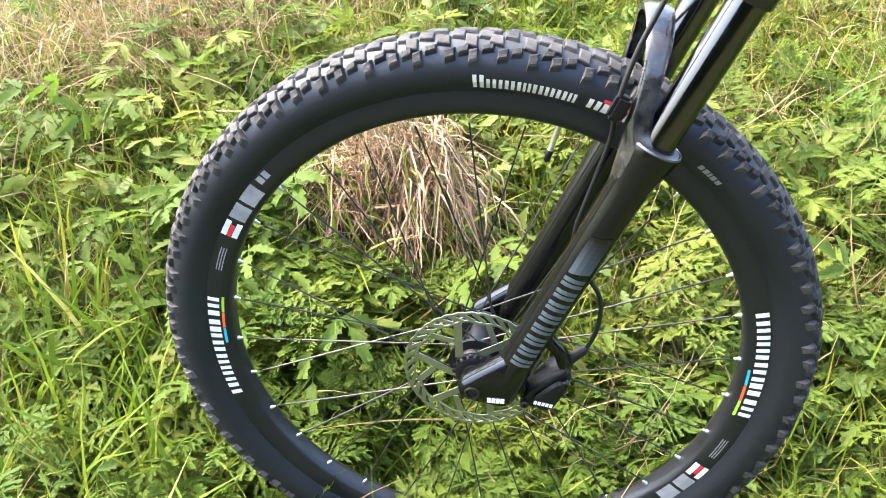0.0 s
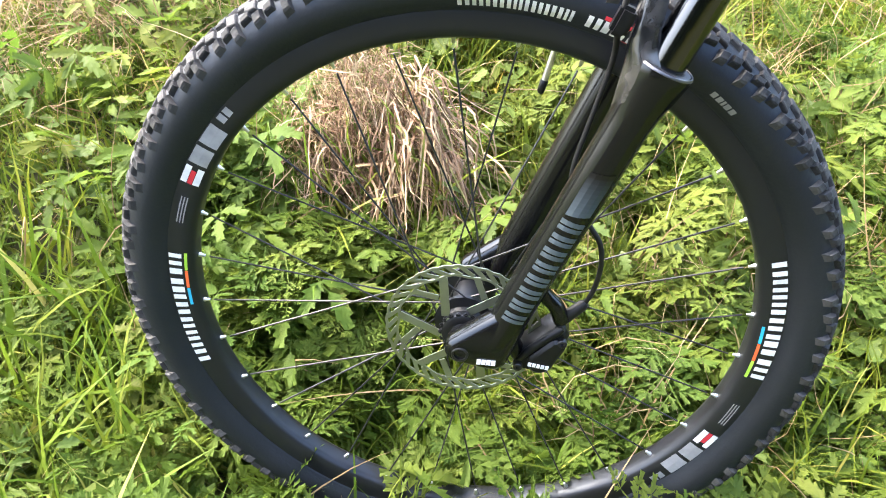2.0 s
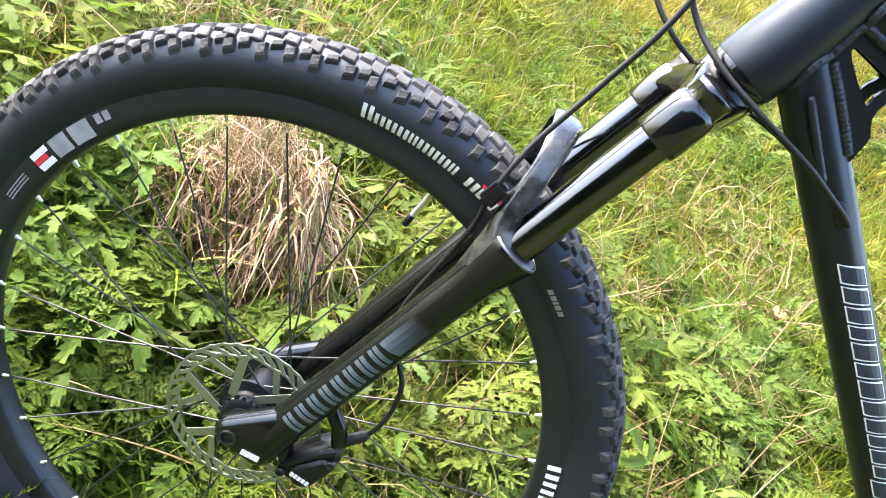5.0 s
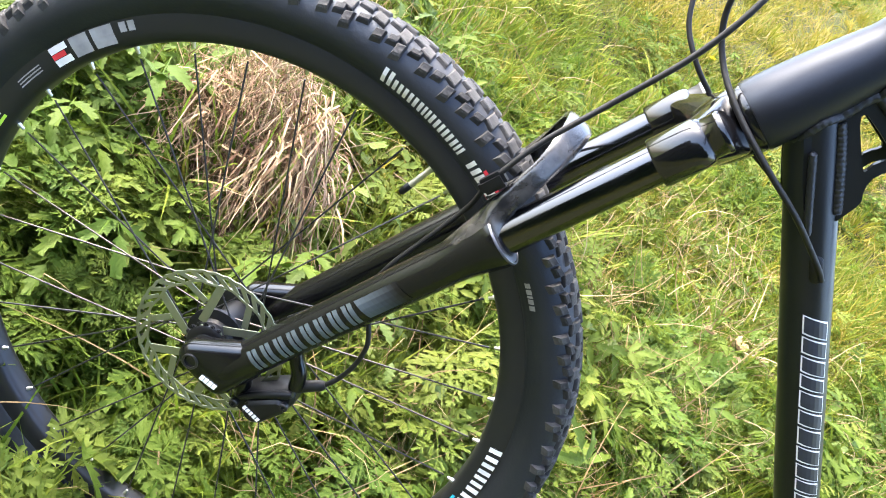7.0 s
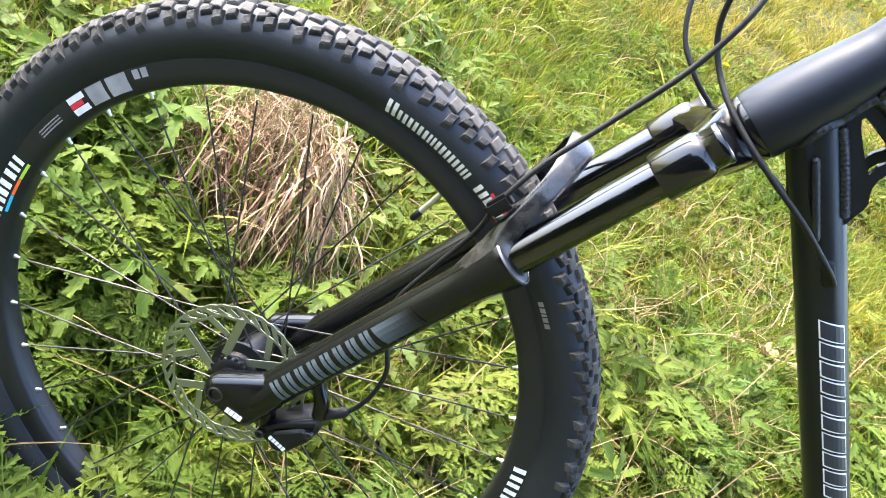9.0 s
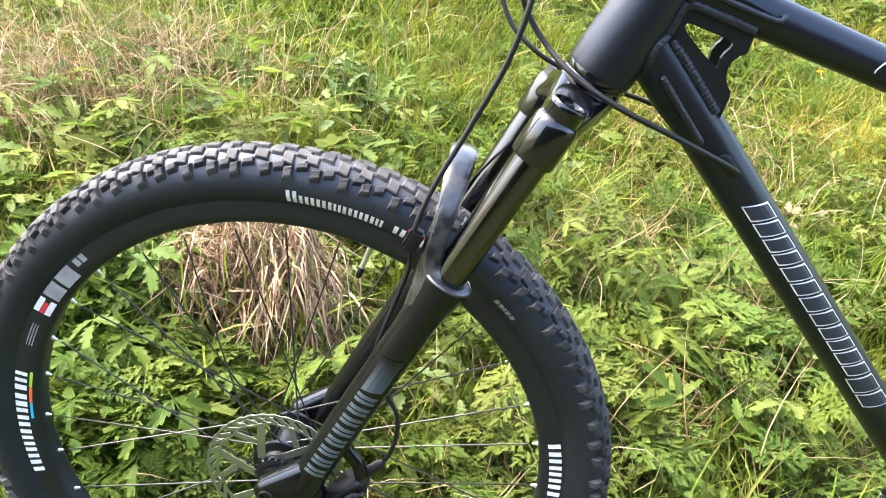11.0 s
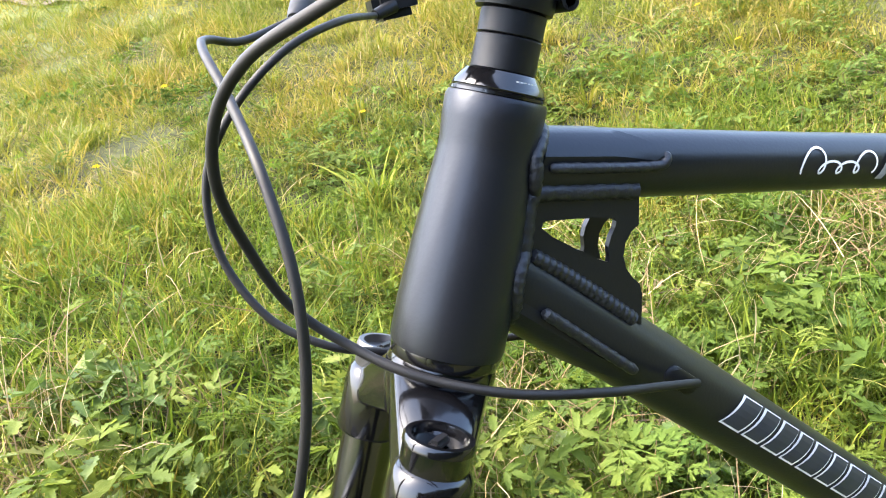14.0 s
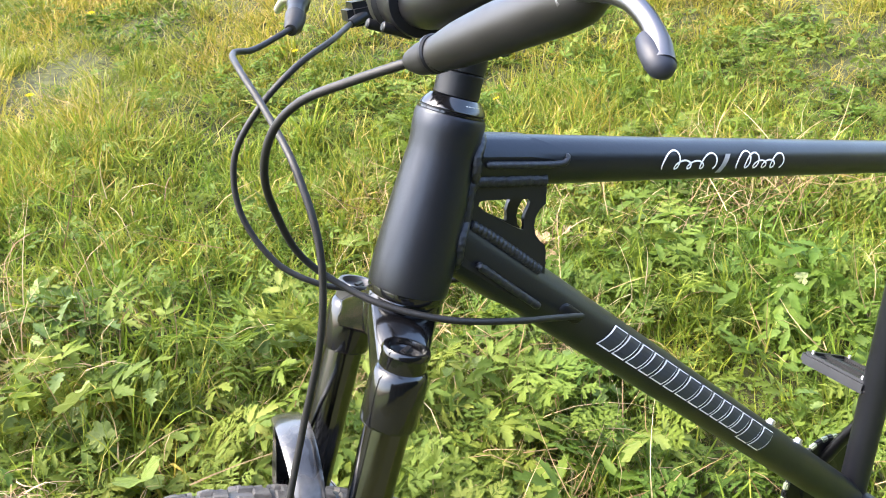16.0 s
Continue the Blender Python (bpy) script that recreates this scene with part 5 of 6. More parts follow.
def blade(bend, width, segments=4, twist=0.3):
    """A grass blade of length 1 that rises along z and bows towards +x."""
    verts, faces, x, z, a = [], [], 0.0, 0.0, 0.12
    for i in range(segments + 1):
        f = i / segments
        w = width * (1 - f ** 1.6) + 0.0006
        c, s = math.cos(twist * f), math.sin(twist * f)
        verts += [(x - w * s, -w * c, z), (x + w * s, w * c, z)]
        x, z, a = x + math.sin(a) / segments, z + math.cos(a) / segments, a + bend / segments
    for i in range(segments):
        faces += [(2 * i, 2 * i + 1, 2 * i + 3), (2 * i, 2 * i + 3, 2 * i + 2)]
    return np.array(verts), np.array(faces)


def turns(yaw, pitch, roll):
    """Rotation matrices: roll about x, then pitch (up), then yaw."""
    cy, sy, cp, sp, cr, sr = np.cos(yaw), np.sin(yaw), np.cos(pitch), np.sin(pitch), np.cos(roll), np.sin(roll)
    z, o = np.zeros_like(yaw), np.ones_like(yaw)
    rz = np.stack([cy, -sy, z, sy, cy, z, z, z, o], -1).reshape(-1, 3, 3)
    ry = np.stack([cp, z, -sp, z, o, z, sp, z, cp], -1).reshape(-1, 3, 3)
    rx = np.stack([o, z, z, z, cr, -sr, z, sr, cr], -1).reshape(-1, 3, 3)
    return rz @ ry @ rx


def stuff(name, groups, mat, label, category):
    """One mesh of many small leaves or blades. groups: template, places, turns, sizes."""
    verts, faces, k = [], [], 0
    for (tv, tf), pos, rot, size in groups:
        if not len(pos):
            continue
        v = np.einsum("nij,kj->nki", rot, tv) * np.reshape(size, (-1, 1, 1)) + pos[:, None]
        f = tf[None] + (np.arange(len(pos)) * len(tv))[:, None, None] + k
        verts.append(v.reshape(-1, 3))
        faces.append(f.reshape(-1, 3))
        k += v.shape[0] * v.shape[1]
    verts, faces = np.concatenate(verts), np.concatenate(faces)
    me = bpy.data.meshes.new(name)
    me.vertices.add(len(verts))
    me.vertices.foreach_set("co", verts.ravel())
    me.loops.add(len(faces) * 3)
    me.loops.foreach_set("vertex_index", faces.ravel())
    me.polygons.add(len(faces))
    me.polygons.foreach_set("loop_start", np.arange(len(faces)) * 3)
    me.polygons.foreach_set("use_smooth", np.ones(len(faces), bool))
    me.update(calc_edges=True)
    me.materials.append(mat)
    return tagged(new(name, me), label, category, kind="stuff")


def spread(count, x0, x1, y0, y1):
    return rnd.uniform(x0, x1, count), rnd.uniform(y0, y1, count)


def on_ground(x, y, up=0.0):
    return np.stack([x, y, ground_z(x, y) + up], -1)


def clear_of_bike(x, y, reach=0.045):
    """False where a plant would stand in the tyre."""
    return ~((np.abs(y) < reach) & (np.abs(x) < 0.40))


def bare(x, y):
    """True on the trodden path."""
    return (np.abs(y - path_mid(x)) < path_half(x) * rnd.uniform(0.1, 1.1, len(x))) & (x < 1.25)


def leafy(px_, py_, templates, leaves, size, height, mat_groups, stem_groups, lean=0.55, droop=0.18):
    """Plants at the places given, some large and some small: each a tuft of stalked leaves that spread outwards."""
    n = len(px_)
    base = on_ground(px_, py_)
    vigour = rnd.uniform(0.6, 1.25, n) * (1 - 0.42 * (np.abs(px_ - 0.08) < 0.36) * (np.abs(py_ - 0.10) < 0.13))
    for j in range(leaves):
        yaw = rnd.uniform(0, 2 * math.pi, n)
        h = height * rnd.uniform(0.3, 1.0, n) * vigour
        out = h * lean * rnd.uniform(0.3, 1.2, n)
        tip = base + np.stack([np.cos(yaw) * out, np.sin(yaw) * out, h], -1)
        rot = turns(yaw + rnd.normal(0, 0.35, n), rnd.normal(droop, 0.40, n), rnd.normal(0, 0.40, n))
        s = size * rnd.uniform(0.65, 1.2, n) * (0.5 + 0.5 * vigour)
        which = rnd.integers(0, len(templates), n)
        for t, template in enumerate(templates):
            m = which == t
            mat_groups.append((template, tip[m], rot[m], s[m]))
        length = np.sqrt(h * h + out * out)
        stem_groups.append((STEM_T, base, turns(yaw, np.arctan2(h, out) - math.pi / 2, np.zeros(n)), length))


STEM_T = (np.array([(0, -0.009, 0), (0, 0.009, 0), (0, 0.006, 1), (0, -0.006, 1), (0.009, 0, 0), (-0.009, 0, 0), (-0.006, 0, 1), (0.006, 0, 1)]), np.array([(0, 1, 2), (0, 2, 3), (4, 5, 6), (4, 6, 7)]))
FERNS = [fern_leaf(s, True) for s in range(5)]
PLAIN_FERNS = [fern_leaf(s + 10, False) for s in range(4)]
THREES = [three_leaf(s + 20) for s in range(4)]
LOW_THREES = [three_leaf(s + 30, 3, 0.24) for s in range(3)]
FAR_LEAVES = [three_leaf(s + 60, 1, 0.22) for s in range(3)]
PALMATES = [palmate(5 + s % 2, s + 40) for s in range(3)]
NETTLES = [nettle(s) for s in range(3)]
fern_groups, jagged_groups, stem_groups, broad_groups, broad_stems = [], [], [], [], []


def near(x, y, cx, cy, rx, ry):
    """1 in the middle of an oval stretch of ground, falling to 0 round it."""
    return np.exp(-((x - cx) / rx) ** 2 - ((y - cy) / ry) ** 2)


def off_tuft(x, y):
    return ~(np.hypot((x + 0.19) / 0.09, (y - 0.40) / 0.11) < 1) & ~(np.hypot((x - 0.91) / 0.13, (y - 1.12) / 0.10) < 1)


def plants(count, x0, x1, y0, y1, likely):
    """Places kept by chance where likely(x, y) is high, clear of the wheel and the dead tuft."""
    x, y = spread(count, x0, x1, y0, y1)
    keep = clear_of_bike(x, y, 0.05) & off_tuft(x, y) & (rnd.uniform(0, 1, count) < likely(x, y))
    return x[keep], y[keep]


# ferny weeds inside and beside the wheel and in a bright patch behind the bike
leafy(*plants(620, -0.85, 1.15, -0.40, 1.05, lambda x, y: 0.10 + 0.50 * near(x, y, -0.12, 0.11, 0.22, 0.16) + 0.6 * near(x, y, 0.62, 0.72, 0.30, 0.25) + 0.5 * near(x, y, 0.30, 0.42, 0.22, 0.22) + 0.35 * near(x, y, -0.65, -0.05, 0.2, 0.2) - 0.25 * (patchy(x, y, 4.0, 1.0) < -0.3)), FERNS, 5, 0.140, 0.15, fern_groups, stem_groups, 0.7, 0.05)
leafy(*plants(1300, -1.2, 1.9, -0.45, 1.6, lambda x, y: 0.50 + 0.35 * patchy(x, y, 2.6, 4.0) + 0.4 * near(x, y, 0.75, 0.70, 0.35, 0.30) - 0.15 * near(x, y, -0.2, 1.3, 0.5, 0.35) - 0.35 * ramp(y, 0.95, 1.5) - 0.5 * near(x, y, 0.85, 1.2, 0.3, 0.18) - 0.35 * near(x, y, 0.62, 0.45, 0.2, 0.2)), PLAIN_FERNS, 5, 0.078, 0.12, fern_groups, stem_groups, 0.7, 0.08)
leafy(*plants(900, 0.7, 2.6, 0.4, 2.1, lambda x, y: 0.55 + 0.4 * patchy(x, y, 2.2, 2.5) - 0.3 * ramp(y, 1.3, 1.9)), PLAIN_FERNS[:2], 4, 0.060, 0.07, fern_groups, stem_groups, 0.8, 0.05)
leafy(*plants(46, -0.40, 0.32, -0.16, -0.055, lambda x, y: 0.55 + 0 * x), FERNS, 5, 0.115, 0.085, fern_groups, stem_groups, 0.5, 0.15)
# broad jagged weeds beside the tyre and scattered among the rest
leafy(*plants(620, -1.35, 1.5, -0.40, 1.25, lambda x, y: 0.14 + 0.85 * near(x, y, -0.68, 0.42, 0.32, 0.24) + 0.3 * near(x, y, 0.62, 0.45, 0.3, 0.25) + 0.75 * near(x, y, -0.40, 0.36, 0.10, 0.14) + 0.3 * near(x, y, -0.35, 0.75, 0.2, 0.2)), THREES, 6, 0.085, 0.16, jagged_groups, stem_groups, 0.6, 0.0)
leafy(*plants(1500, -1.3, 2.4, -0.45, 1.9, lambda x, y: 0.45 + 0.4 * patchy(x, y, 3.1, 7.7) - 0.3 * ramp(y, 1.2, 1.8)), LOW_THREES, 5, 0.042, 0.07, jagged_groups, stem_groups)
x, y = spread(3000, -2.5, 4.5, 1.5, 5.5)
keep = patchy(x, y, 1.4, 2.0) > 0.25
leafy(x[keep], y[keep], FAR_LEAVES, 4, 0.055, 0.05, jagged_groups, stem_groups)
leafy(*plants(1650, -0.60, 0.55, -0.20, 0.50, lambda x, y: 0.85 + 0 * x), LOW_THREES, 5, 0.044, 0.065, jagged_groups, stem_groups)
leafy(*plants(1500, 0.35, 2.6, 0.95, 2.9, lambda x, y: 0.45 + 0.5 * patchy(x, y, 2.4, 5.1)), LOW_THREES, 5, 0.048, 0.07, jagged_groups, stem_groups, 0.7, 0.1)
leafy(*plants(500, -0.9, 1.2, 1.1, 2.6, lambda x, y: 0.35 + 0.5 * patchy(x, y, 2.0, 9.3)), PLAIN_FERNS, 4, 0.060, 0.08, fern_groups, stem_groups, 0.8, 0.05)
# a leafy patch before the dead tuft
leafy(*plants(44, -0.52, -0.24, 0.18, 0.46, lambda x, y: 0.9 + 0 * x), THREES, 6, 0.080, 0.14, jagged_groups, stem_groups, 0.6, 0.0)
leafy(*plants(130, -0.45, 0.40, 0.08, 0.40, lambda x, y: 0.9 + 0 * x), FERNS, 5, 0.092, 0.085, fern_groups, stem_groups, 0.7, 0.05)
leafy(*spread(34, -0.36, -0.13, 0.24, 0.33), FERNS, 5, 0.095, 0.11, fern_groups, stem_groups, 0.6, 0.05)
leafy(*spread(10, -0.40, -0.16, 0.27, 0.36), THREES, 5, 0.070, 0.12, jagged_groups, stem_groups, 0.6, 0.0)
# and one behind the fork crown
leafy(*plants(42, 0.06, 0.50, 0.50, 0.86, lambda x, y: 0.9 + 0 * x), THREES, 7, 0.064, 0.17, jagged_groups, stem_groups, 0.6, 0.0)
# round pleated leaves and nettles
leafy(*plants(330, -1.3, 1.6, -0.35, 1.2, lambda x, y: 0.10 + 0.8 * near(x, y, -0.85, 0.28, 0.22, 0.22) + 1.0 * near(x, y, -0.36, 0.34, 0.10, 0.12) + 0.25 * near(x, y, 0.22, 0.14, 0.25, 0.12)), PALMATES, 4, 0.078, 0.12, broad_groups, broad_stems, 0.7, 0.15)
leafy(*plants(380, -1.2, 1.4, -0.30, 1.2, lambda x, y: 0.12 + 0.8 * near(x, y, -0.02, 0.45, 0.12, 0.10) + 0.5 * near(x, y, 0.40, 0.30, 0.2, 0.15) + 0.4 * near(x, y, 0.55, 0.85, 0.25, 0.2)), NETTLES, 9, 0.044, 0.15, broad_groups, broad_stems, 0.4, -0.15)
stuff("ferny_weeds", fern_groups, LEAF, "bright green ferny finely divided weed leaves covering the bank", "weeds")
stuff("jagged_weeds", jagged_groups, JAGGED, "fresh green broad jagged three-part weed leaves", "weeds")
stuff("weed_stalks", stem_groups, LEAF, "thin green leaf stalks of the weeds", "weeds")
stuff("broad_leaves", broad_groups + broad_stems, DARK_LEAF, "round pleated and toothed darker green leaves among the weeds", "weeds")

# grass
BLADES = [blade(b, w, 4, t) for b, w, t in ((0.5, 0.016, 0.3), (1.0, 0.014, -0.4), (1.6, 0.014, 0.5), (2.2, 0.012, 0.2), (0.8, 0.020, 0.6))]


FAR_BLADES = [blade(b, w, 2, t) for b, w, t in ((0.6, 0.020, 0.3), (1.2, 0.018, -0.4), (1.9, 0.016, 0.5), (0.9, 0.024, 0.6))]


def blades(x, y, size, lean, groups, kinds=None):
    n = len(x)
    kinds = kinds or BLADES
    which = rnd.integers(0, len(kinds), n)
    rot = turns(rnd.uniform(0, 2 * math.pi, n), rnd.normal(0, lean, n), rnd.normal(0, lean, n))
    for t, template in enumerate(kinds):
        m = which == t
        groups.append((template, on_ground(x[m], y[m], -0.004), rot[m], size[m]))


grass_groups = []
x, y = spread(21000, -1.6, 2.2, -0.6, 0.95)
keep = clear_of_bike(x, y, 0.035) & (patchy(x, y, 3.1, 9.0) > -0.9 + rnd.uniform(0, 1.1, len(x)))
x, y = x[keep], y[keep]
blades(x, y, rnd.uniform(0.07, 0.20, len(x)), 0.30, grass_groups)
x, y = spread(5200, -0.62, 0.55, -0.20, 0.34)
keep = clear_of_bike(x, y, 0.035)
blades(x[keep], y[keep], rnd.uniform(0.04, 0.11, keep.sum()), 0.7, grass_groups)
# long arching blades in front of the wheel and beside it
for count, x0, x1, y0, y1, short, tall in ((900, -1.0, -0.42, -0.35, 0.26, 0.14, 0.34), (520, 0.35, 1.3, 0.05, 1.2, 0.10, 0.22), (260, -0.3, 0.45, 0.05, 0.9, 0.10, 0.22)):
    x, y = spread(count, x0, x1, y0, y1)
    keep = clear_of_bike(x, y, 0.06) & (patchy(x, y, 4.0, 6.0) > -0.3)
    x, y = x[keep], y[keep]
    blades(x, y, rnd.uniform(short, tall, len(x)), 0.35, grass_groups)

x, y = -0.19 + rnd.normal(0, 0.06, 100), 0.43 + rnd.normal(0, 0.05, 100)
blades(x, y, rnd.uniform(0.14, 0.28, 100), 0.40, grass_groups)
fresh_groups, grass_groups = grass_groups, []


def fan(x, y):
    """The stretch of bank behind the bicycle."""
    return (x > -0.45 * y - 0.75) & (x < 0.92 * y + 1.25) & ~(np.hypot((x - 0.91) / 0.12, (y - 1.10) / 0.09) < 1)


# turf up the bank, then tussocks of many sizes standing in it
x, y = spread(250000, -2.6, 5.6, 0.5, 4.8)
keep = fan(x, y) & (rnd.uniform(0, 1, len(x)) < 0.70 + 0.35 * patchy(x, y, 2.0, 3.0))
x, y = x[keep], y[keep]
blades(x, y, rnd.uniform(0.05, 0.13, len(x)) * (1 + 0.4 * patchy(x, y, 2.0, 3.0)) * (0.7 + 0.3 * ramp(y, 0.8, 1.8)), 1.0, grass_groups, FAR_BLADES)
x, y = spread(34000, -0.9, 2.0, 0.70, 2.1)
blades(x, y, rnd.uniform(0.06, 0.16, len(x)), 0.85, fresh_groups, FAR_BLADES)
x, y = spread(115000, -4.0, 9.0, 4.6, 11.0)
keep = ~bare(x, y) & fan(x, y)
x, y = x[keep], y[keep]
blades(x, y, rnd.uniform(0.06, 0.18, len(x)), 0.9, grass_groups, FAR_BLADES)


SOFT_BLADES = [blade(b, w, 2, t) for b, w, t in ((1.2, 0.022, 0.3), (1.8, 0.020, -0.4), (2.5, 0.020, 0.5), (0.8, 0.024, 0.6))]


def tussocks(tx, ty, k, wide, short, tall, groups, kinds=None):
    n = len(tx)
    cx, cy = np.repeat(tx, k), np.repeat(ty, k)
    big = np.repeat(rnd.uniform(0.55, 1.25, n), k)
    a, r = rnd.uniform(0, 2 * math.pi, n * k), np.abs(rnd.normal(0, wide, n * k)) * big
    x, y = cx + r * np.cos(a), cy + r * np.sin(a)
    size = rnd.uniform(short, tall, n * k) * big
    tilt = 0.35 + 0.8 * np.minimum(r / wide, 1.2)
    which = rnd.integers(0, len(kinds or BLADES), n * k)
    rot = turns(a + rnd.normal(0, 0.5, n * k), -tilt * rnd.uniform(0.2, 1.0, n * k), rnd.normal(0, 0.2, n * k))
    for t, template in enumerate(kinds or BLADES):
        m = which == t
        groups.append((template, on_ground(x[m], y[m], -0.004), rot[m], size[m]))


tx, ty = spread(1500, -2.6, 5.4, 0.55, 6.0)
keep = fan(tx, ty) & ~bare(tx, ty) & (patchy(tx, ty, 1.8, 8.0) > -0.35)
tussocks(tx[keep], ty[keep], 78, 0.065, 0.07, 0.150, grass_groups, SOFT_BLADES)
tussocks(np.array([0.26, 0.33, 0.22, 0.30, 0.36]), np.array([0.96, 0.99, 1.02, 1.05, 1.07]), 130, 0.036, 0.12, 0.25, fresh_groups)
tussocks(np.array([-0.75, -0.62, -0.80, 0.52, 0.48, 0.55, -0.30, -0.50, 0.40]), np.array([0.02, 0.10, 0.16, 2.05, 2.12, 2.15, 0.85, 0.80, 0.12]), 90, 0.040, 0.12, 0.26, fresh_groups)
stuff("fresh_grass", fresh_groups, FRESH, "fresh green grass blades among the weeds", "grass")
stuff("grass", grass_groups, GRASS, "long fresh yellow-green grass with paler tips", "grass")

# dead straw: lying thatch, and a hanging tuft behind the wheel
straw_groups = []
STRAWS = [blade(b, 0.005, 5, t) for b, t in ((0.6, 0.2), (1.5, 0.6), (2.6, -0.5), (3.4, 0.3))]


def straws(x, y, up, size, pitch, roll, yaw):
    n = len(x)
    which = rnd.integers(0, len(STRAWS), n)
    rot = turns(yaw, pitch, roll)
    for t, template in enumerate(STRAWS):
        m = which == t
        straw_groups.append((template, on_ground(x[m], y[m]) + np.stack([0 * x[m], 0 * x[m], np.broadcast_to(up, n)[m]], -1), rot[m], size[m]))


x, y = spread(12000, -2.6, 3.6, -0.5, 5.0)
keep = patchy(x, y, 2.4, 5.5) > 0.42 + 0.5 * rnd.uniform(0, 1, len(x))
x, y = x[keep], y[keep]
n = len(x)
straws(x, y, rnd.uniform(0.0, 0.05, n), rnd.uniform(0.08, 0.24, n), rnd.normal(0, 0.9, n), rnd.normal(0, 0.9, n), rnd.uniform(0, 6.28, n))
for cx, cy, rx, ry, k in ((-0.60, 0.95, 0.22, 0.10, 800), (-1.0, 0.80, 0.2, 0.14, 700), (0.75, 0.85, 0.12, 0.06, 120), (1.55, 1.16, 0.14, 0.08, 230), (0.75, 1.50, 0.14, 0.06, 130), (-0.62, 1.15, 0.12, 0.08, 300), (-0.80, 0.92, 0.10, 0.07, 300), (0.30, 0.80, 0.12, 0.05, 120), (0.50, 0.98, 0.10, 0.05, 120), (0.36, 0.34, 0.10, 0.06, 150), (0.82, 1.20, 0.14, 0.07, 90), (0.60, 0.48, 0.10, 0.10, 70), (0.15, 0.14, 0.08, 0.05, 60), (0.62, 0.75, 0.12, 0.10, 120)):
    x, y = cx + rnd.normal(0, rx, k), cy + rnd.normal(0, ry, k)
    straws(x, y, rnd.uniform(0.02, 0.10, k), rnd.uniform(0.10, 0.28, k), rnd.normal(0, 0.9, k), rnd.normal(0, 0.9, k), rnd.uniform(0, 6.28, k))
x, y = spread(17000, -2.6, 5.0, 1.1, 6.0)
keep = fan(x, y) & (patchy(x, y, 1.5, 12.5) > 0.05 + 0.5 * rnd.uniform(0, 1, len(x)))
x, y = x[keep], y[keep]
n = len(x)
straws(x, y, rnd.uniform(0.0, 0.06, n), rnd.uniform(0.06, 0.16, n), rnd.normal(0, 0.9, n), rnd.normal(0, 0.9, n), rnd.uniform(0, 6.28, n))
x, y = spread(1300, -1.5, 1.9, -0.5, 1.6)
keep = clear_of_bike(x, y, 0.08)
x, y = x[keep], y[keep]
n = len(x)
straws(x, y, rnd.uniform(0.0, 0.10, n), rnd.uniform(0.10, 0.26, n), rnd.normal(0, 0.8, n), rnd.normal(0, 0.8, n), rnd.uniform(0, 6.28, n))
for (ax, ay, az), (bx, by, bz) in (((0.02, 0.50, 0.20), (0.30, 0.62, 0.26)), ((-0.20, 0.36, 0.16), (0.26, 0.60, 0.20)), ((-0.5, 0.5, 0.18), (-0.15, 0.62, 0.16)), ((0.55, 0.55, 0.14), (0.85, 0.50, 0.16)), ((0.7, 0.8, 0.12), (1.0, 0.7, 0.16)), ((-0.04, 0.68, 0.05), (0.24, 0.86, 0.15)), ((-0.30, 0.80, 0.05), (0.02, 0.84, 0.10))):
    a, b = np.array((ax, ay, float(ground_z(ax, ay)) + az)), np.array((bx, by, float(ground_z(bx, by)) + bz))
    d = b - a
    long = float(np.linalg.norm(d))
    turn_y, turn_p = math.atan2(d[1], d[0]), math.asin(d[2] / long) - math.pi / 2
    straw_groups.append((blade(0.35, 0.006, 8, 0.2), a[None], turns(np.array([turn_y]), np.array([turn_p]), np.array([0.0])), np.array([long])))
k = 46
x, y = -0.86 + rnd.normal(0, 0.16, k), 0.84 + rnd.normal(0, 0.10, k)
straws(x, y, 0.0, rnd.uniform(0.18, 0.36, k), rnd.normal(0, 0.25, k), rnd.normal(0, 0.25, k), rnd.uniform(0, 6.28, k))
stuff("dry_straw", straw_groups, STRAW, "pale dead grass lying among the green", "straw")
tuft_groups = []


def hanging(turn_at, start, kink, width, segments=9):
    """A dead blade of length 1 that rises a little, turns over and hangs down, kinked on the way."""
    verts, faces, x, z = [], [], 0.0, 0.0
    for i in range(segments + 1):
        f = i / segments
        a = start + (2.95 - start) * min(f / turn_at, 1) ** 0.7 + kink * math.sin(11 * f + 9 * kink)
        w = width * (1 - 0.7 * f ** 2)
        c, s = math.cos(1.5 * f * kink), math.sin(1.5 * f * kink)
        verts += [(x - w * s, -w * c, z), (x + w * s, w * c, z)]
        x, z = x + math.sin(a) / segments, z + math.cos(a) / segments
    faces = [t for i in range(segments) for t in ((2 * i, 2 * i + 1, 2 * i + 3), (2 * i, 2 * i + 3, 2 * i + 2))]
    return np.array(verts), np.array(faces)


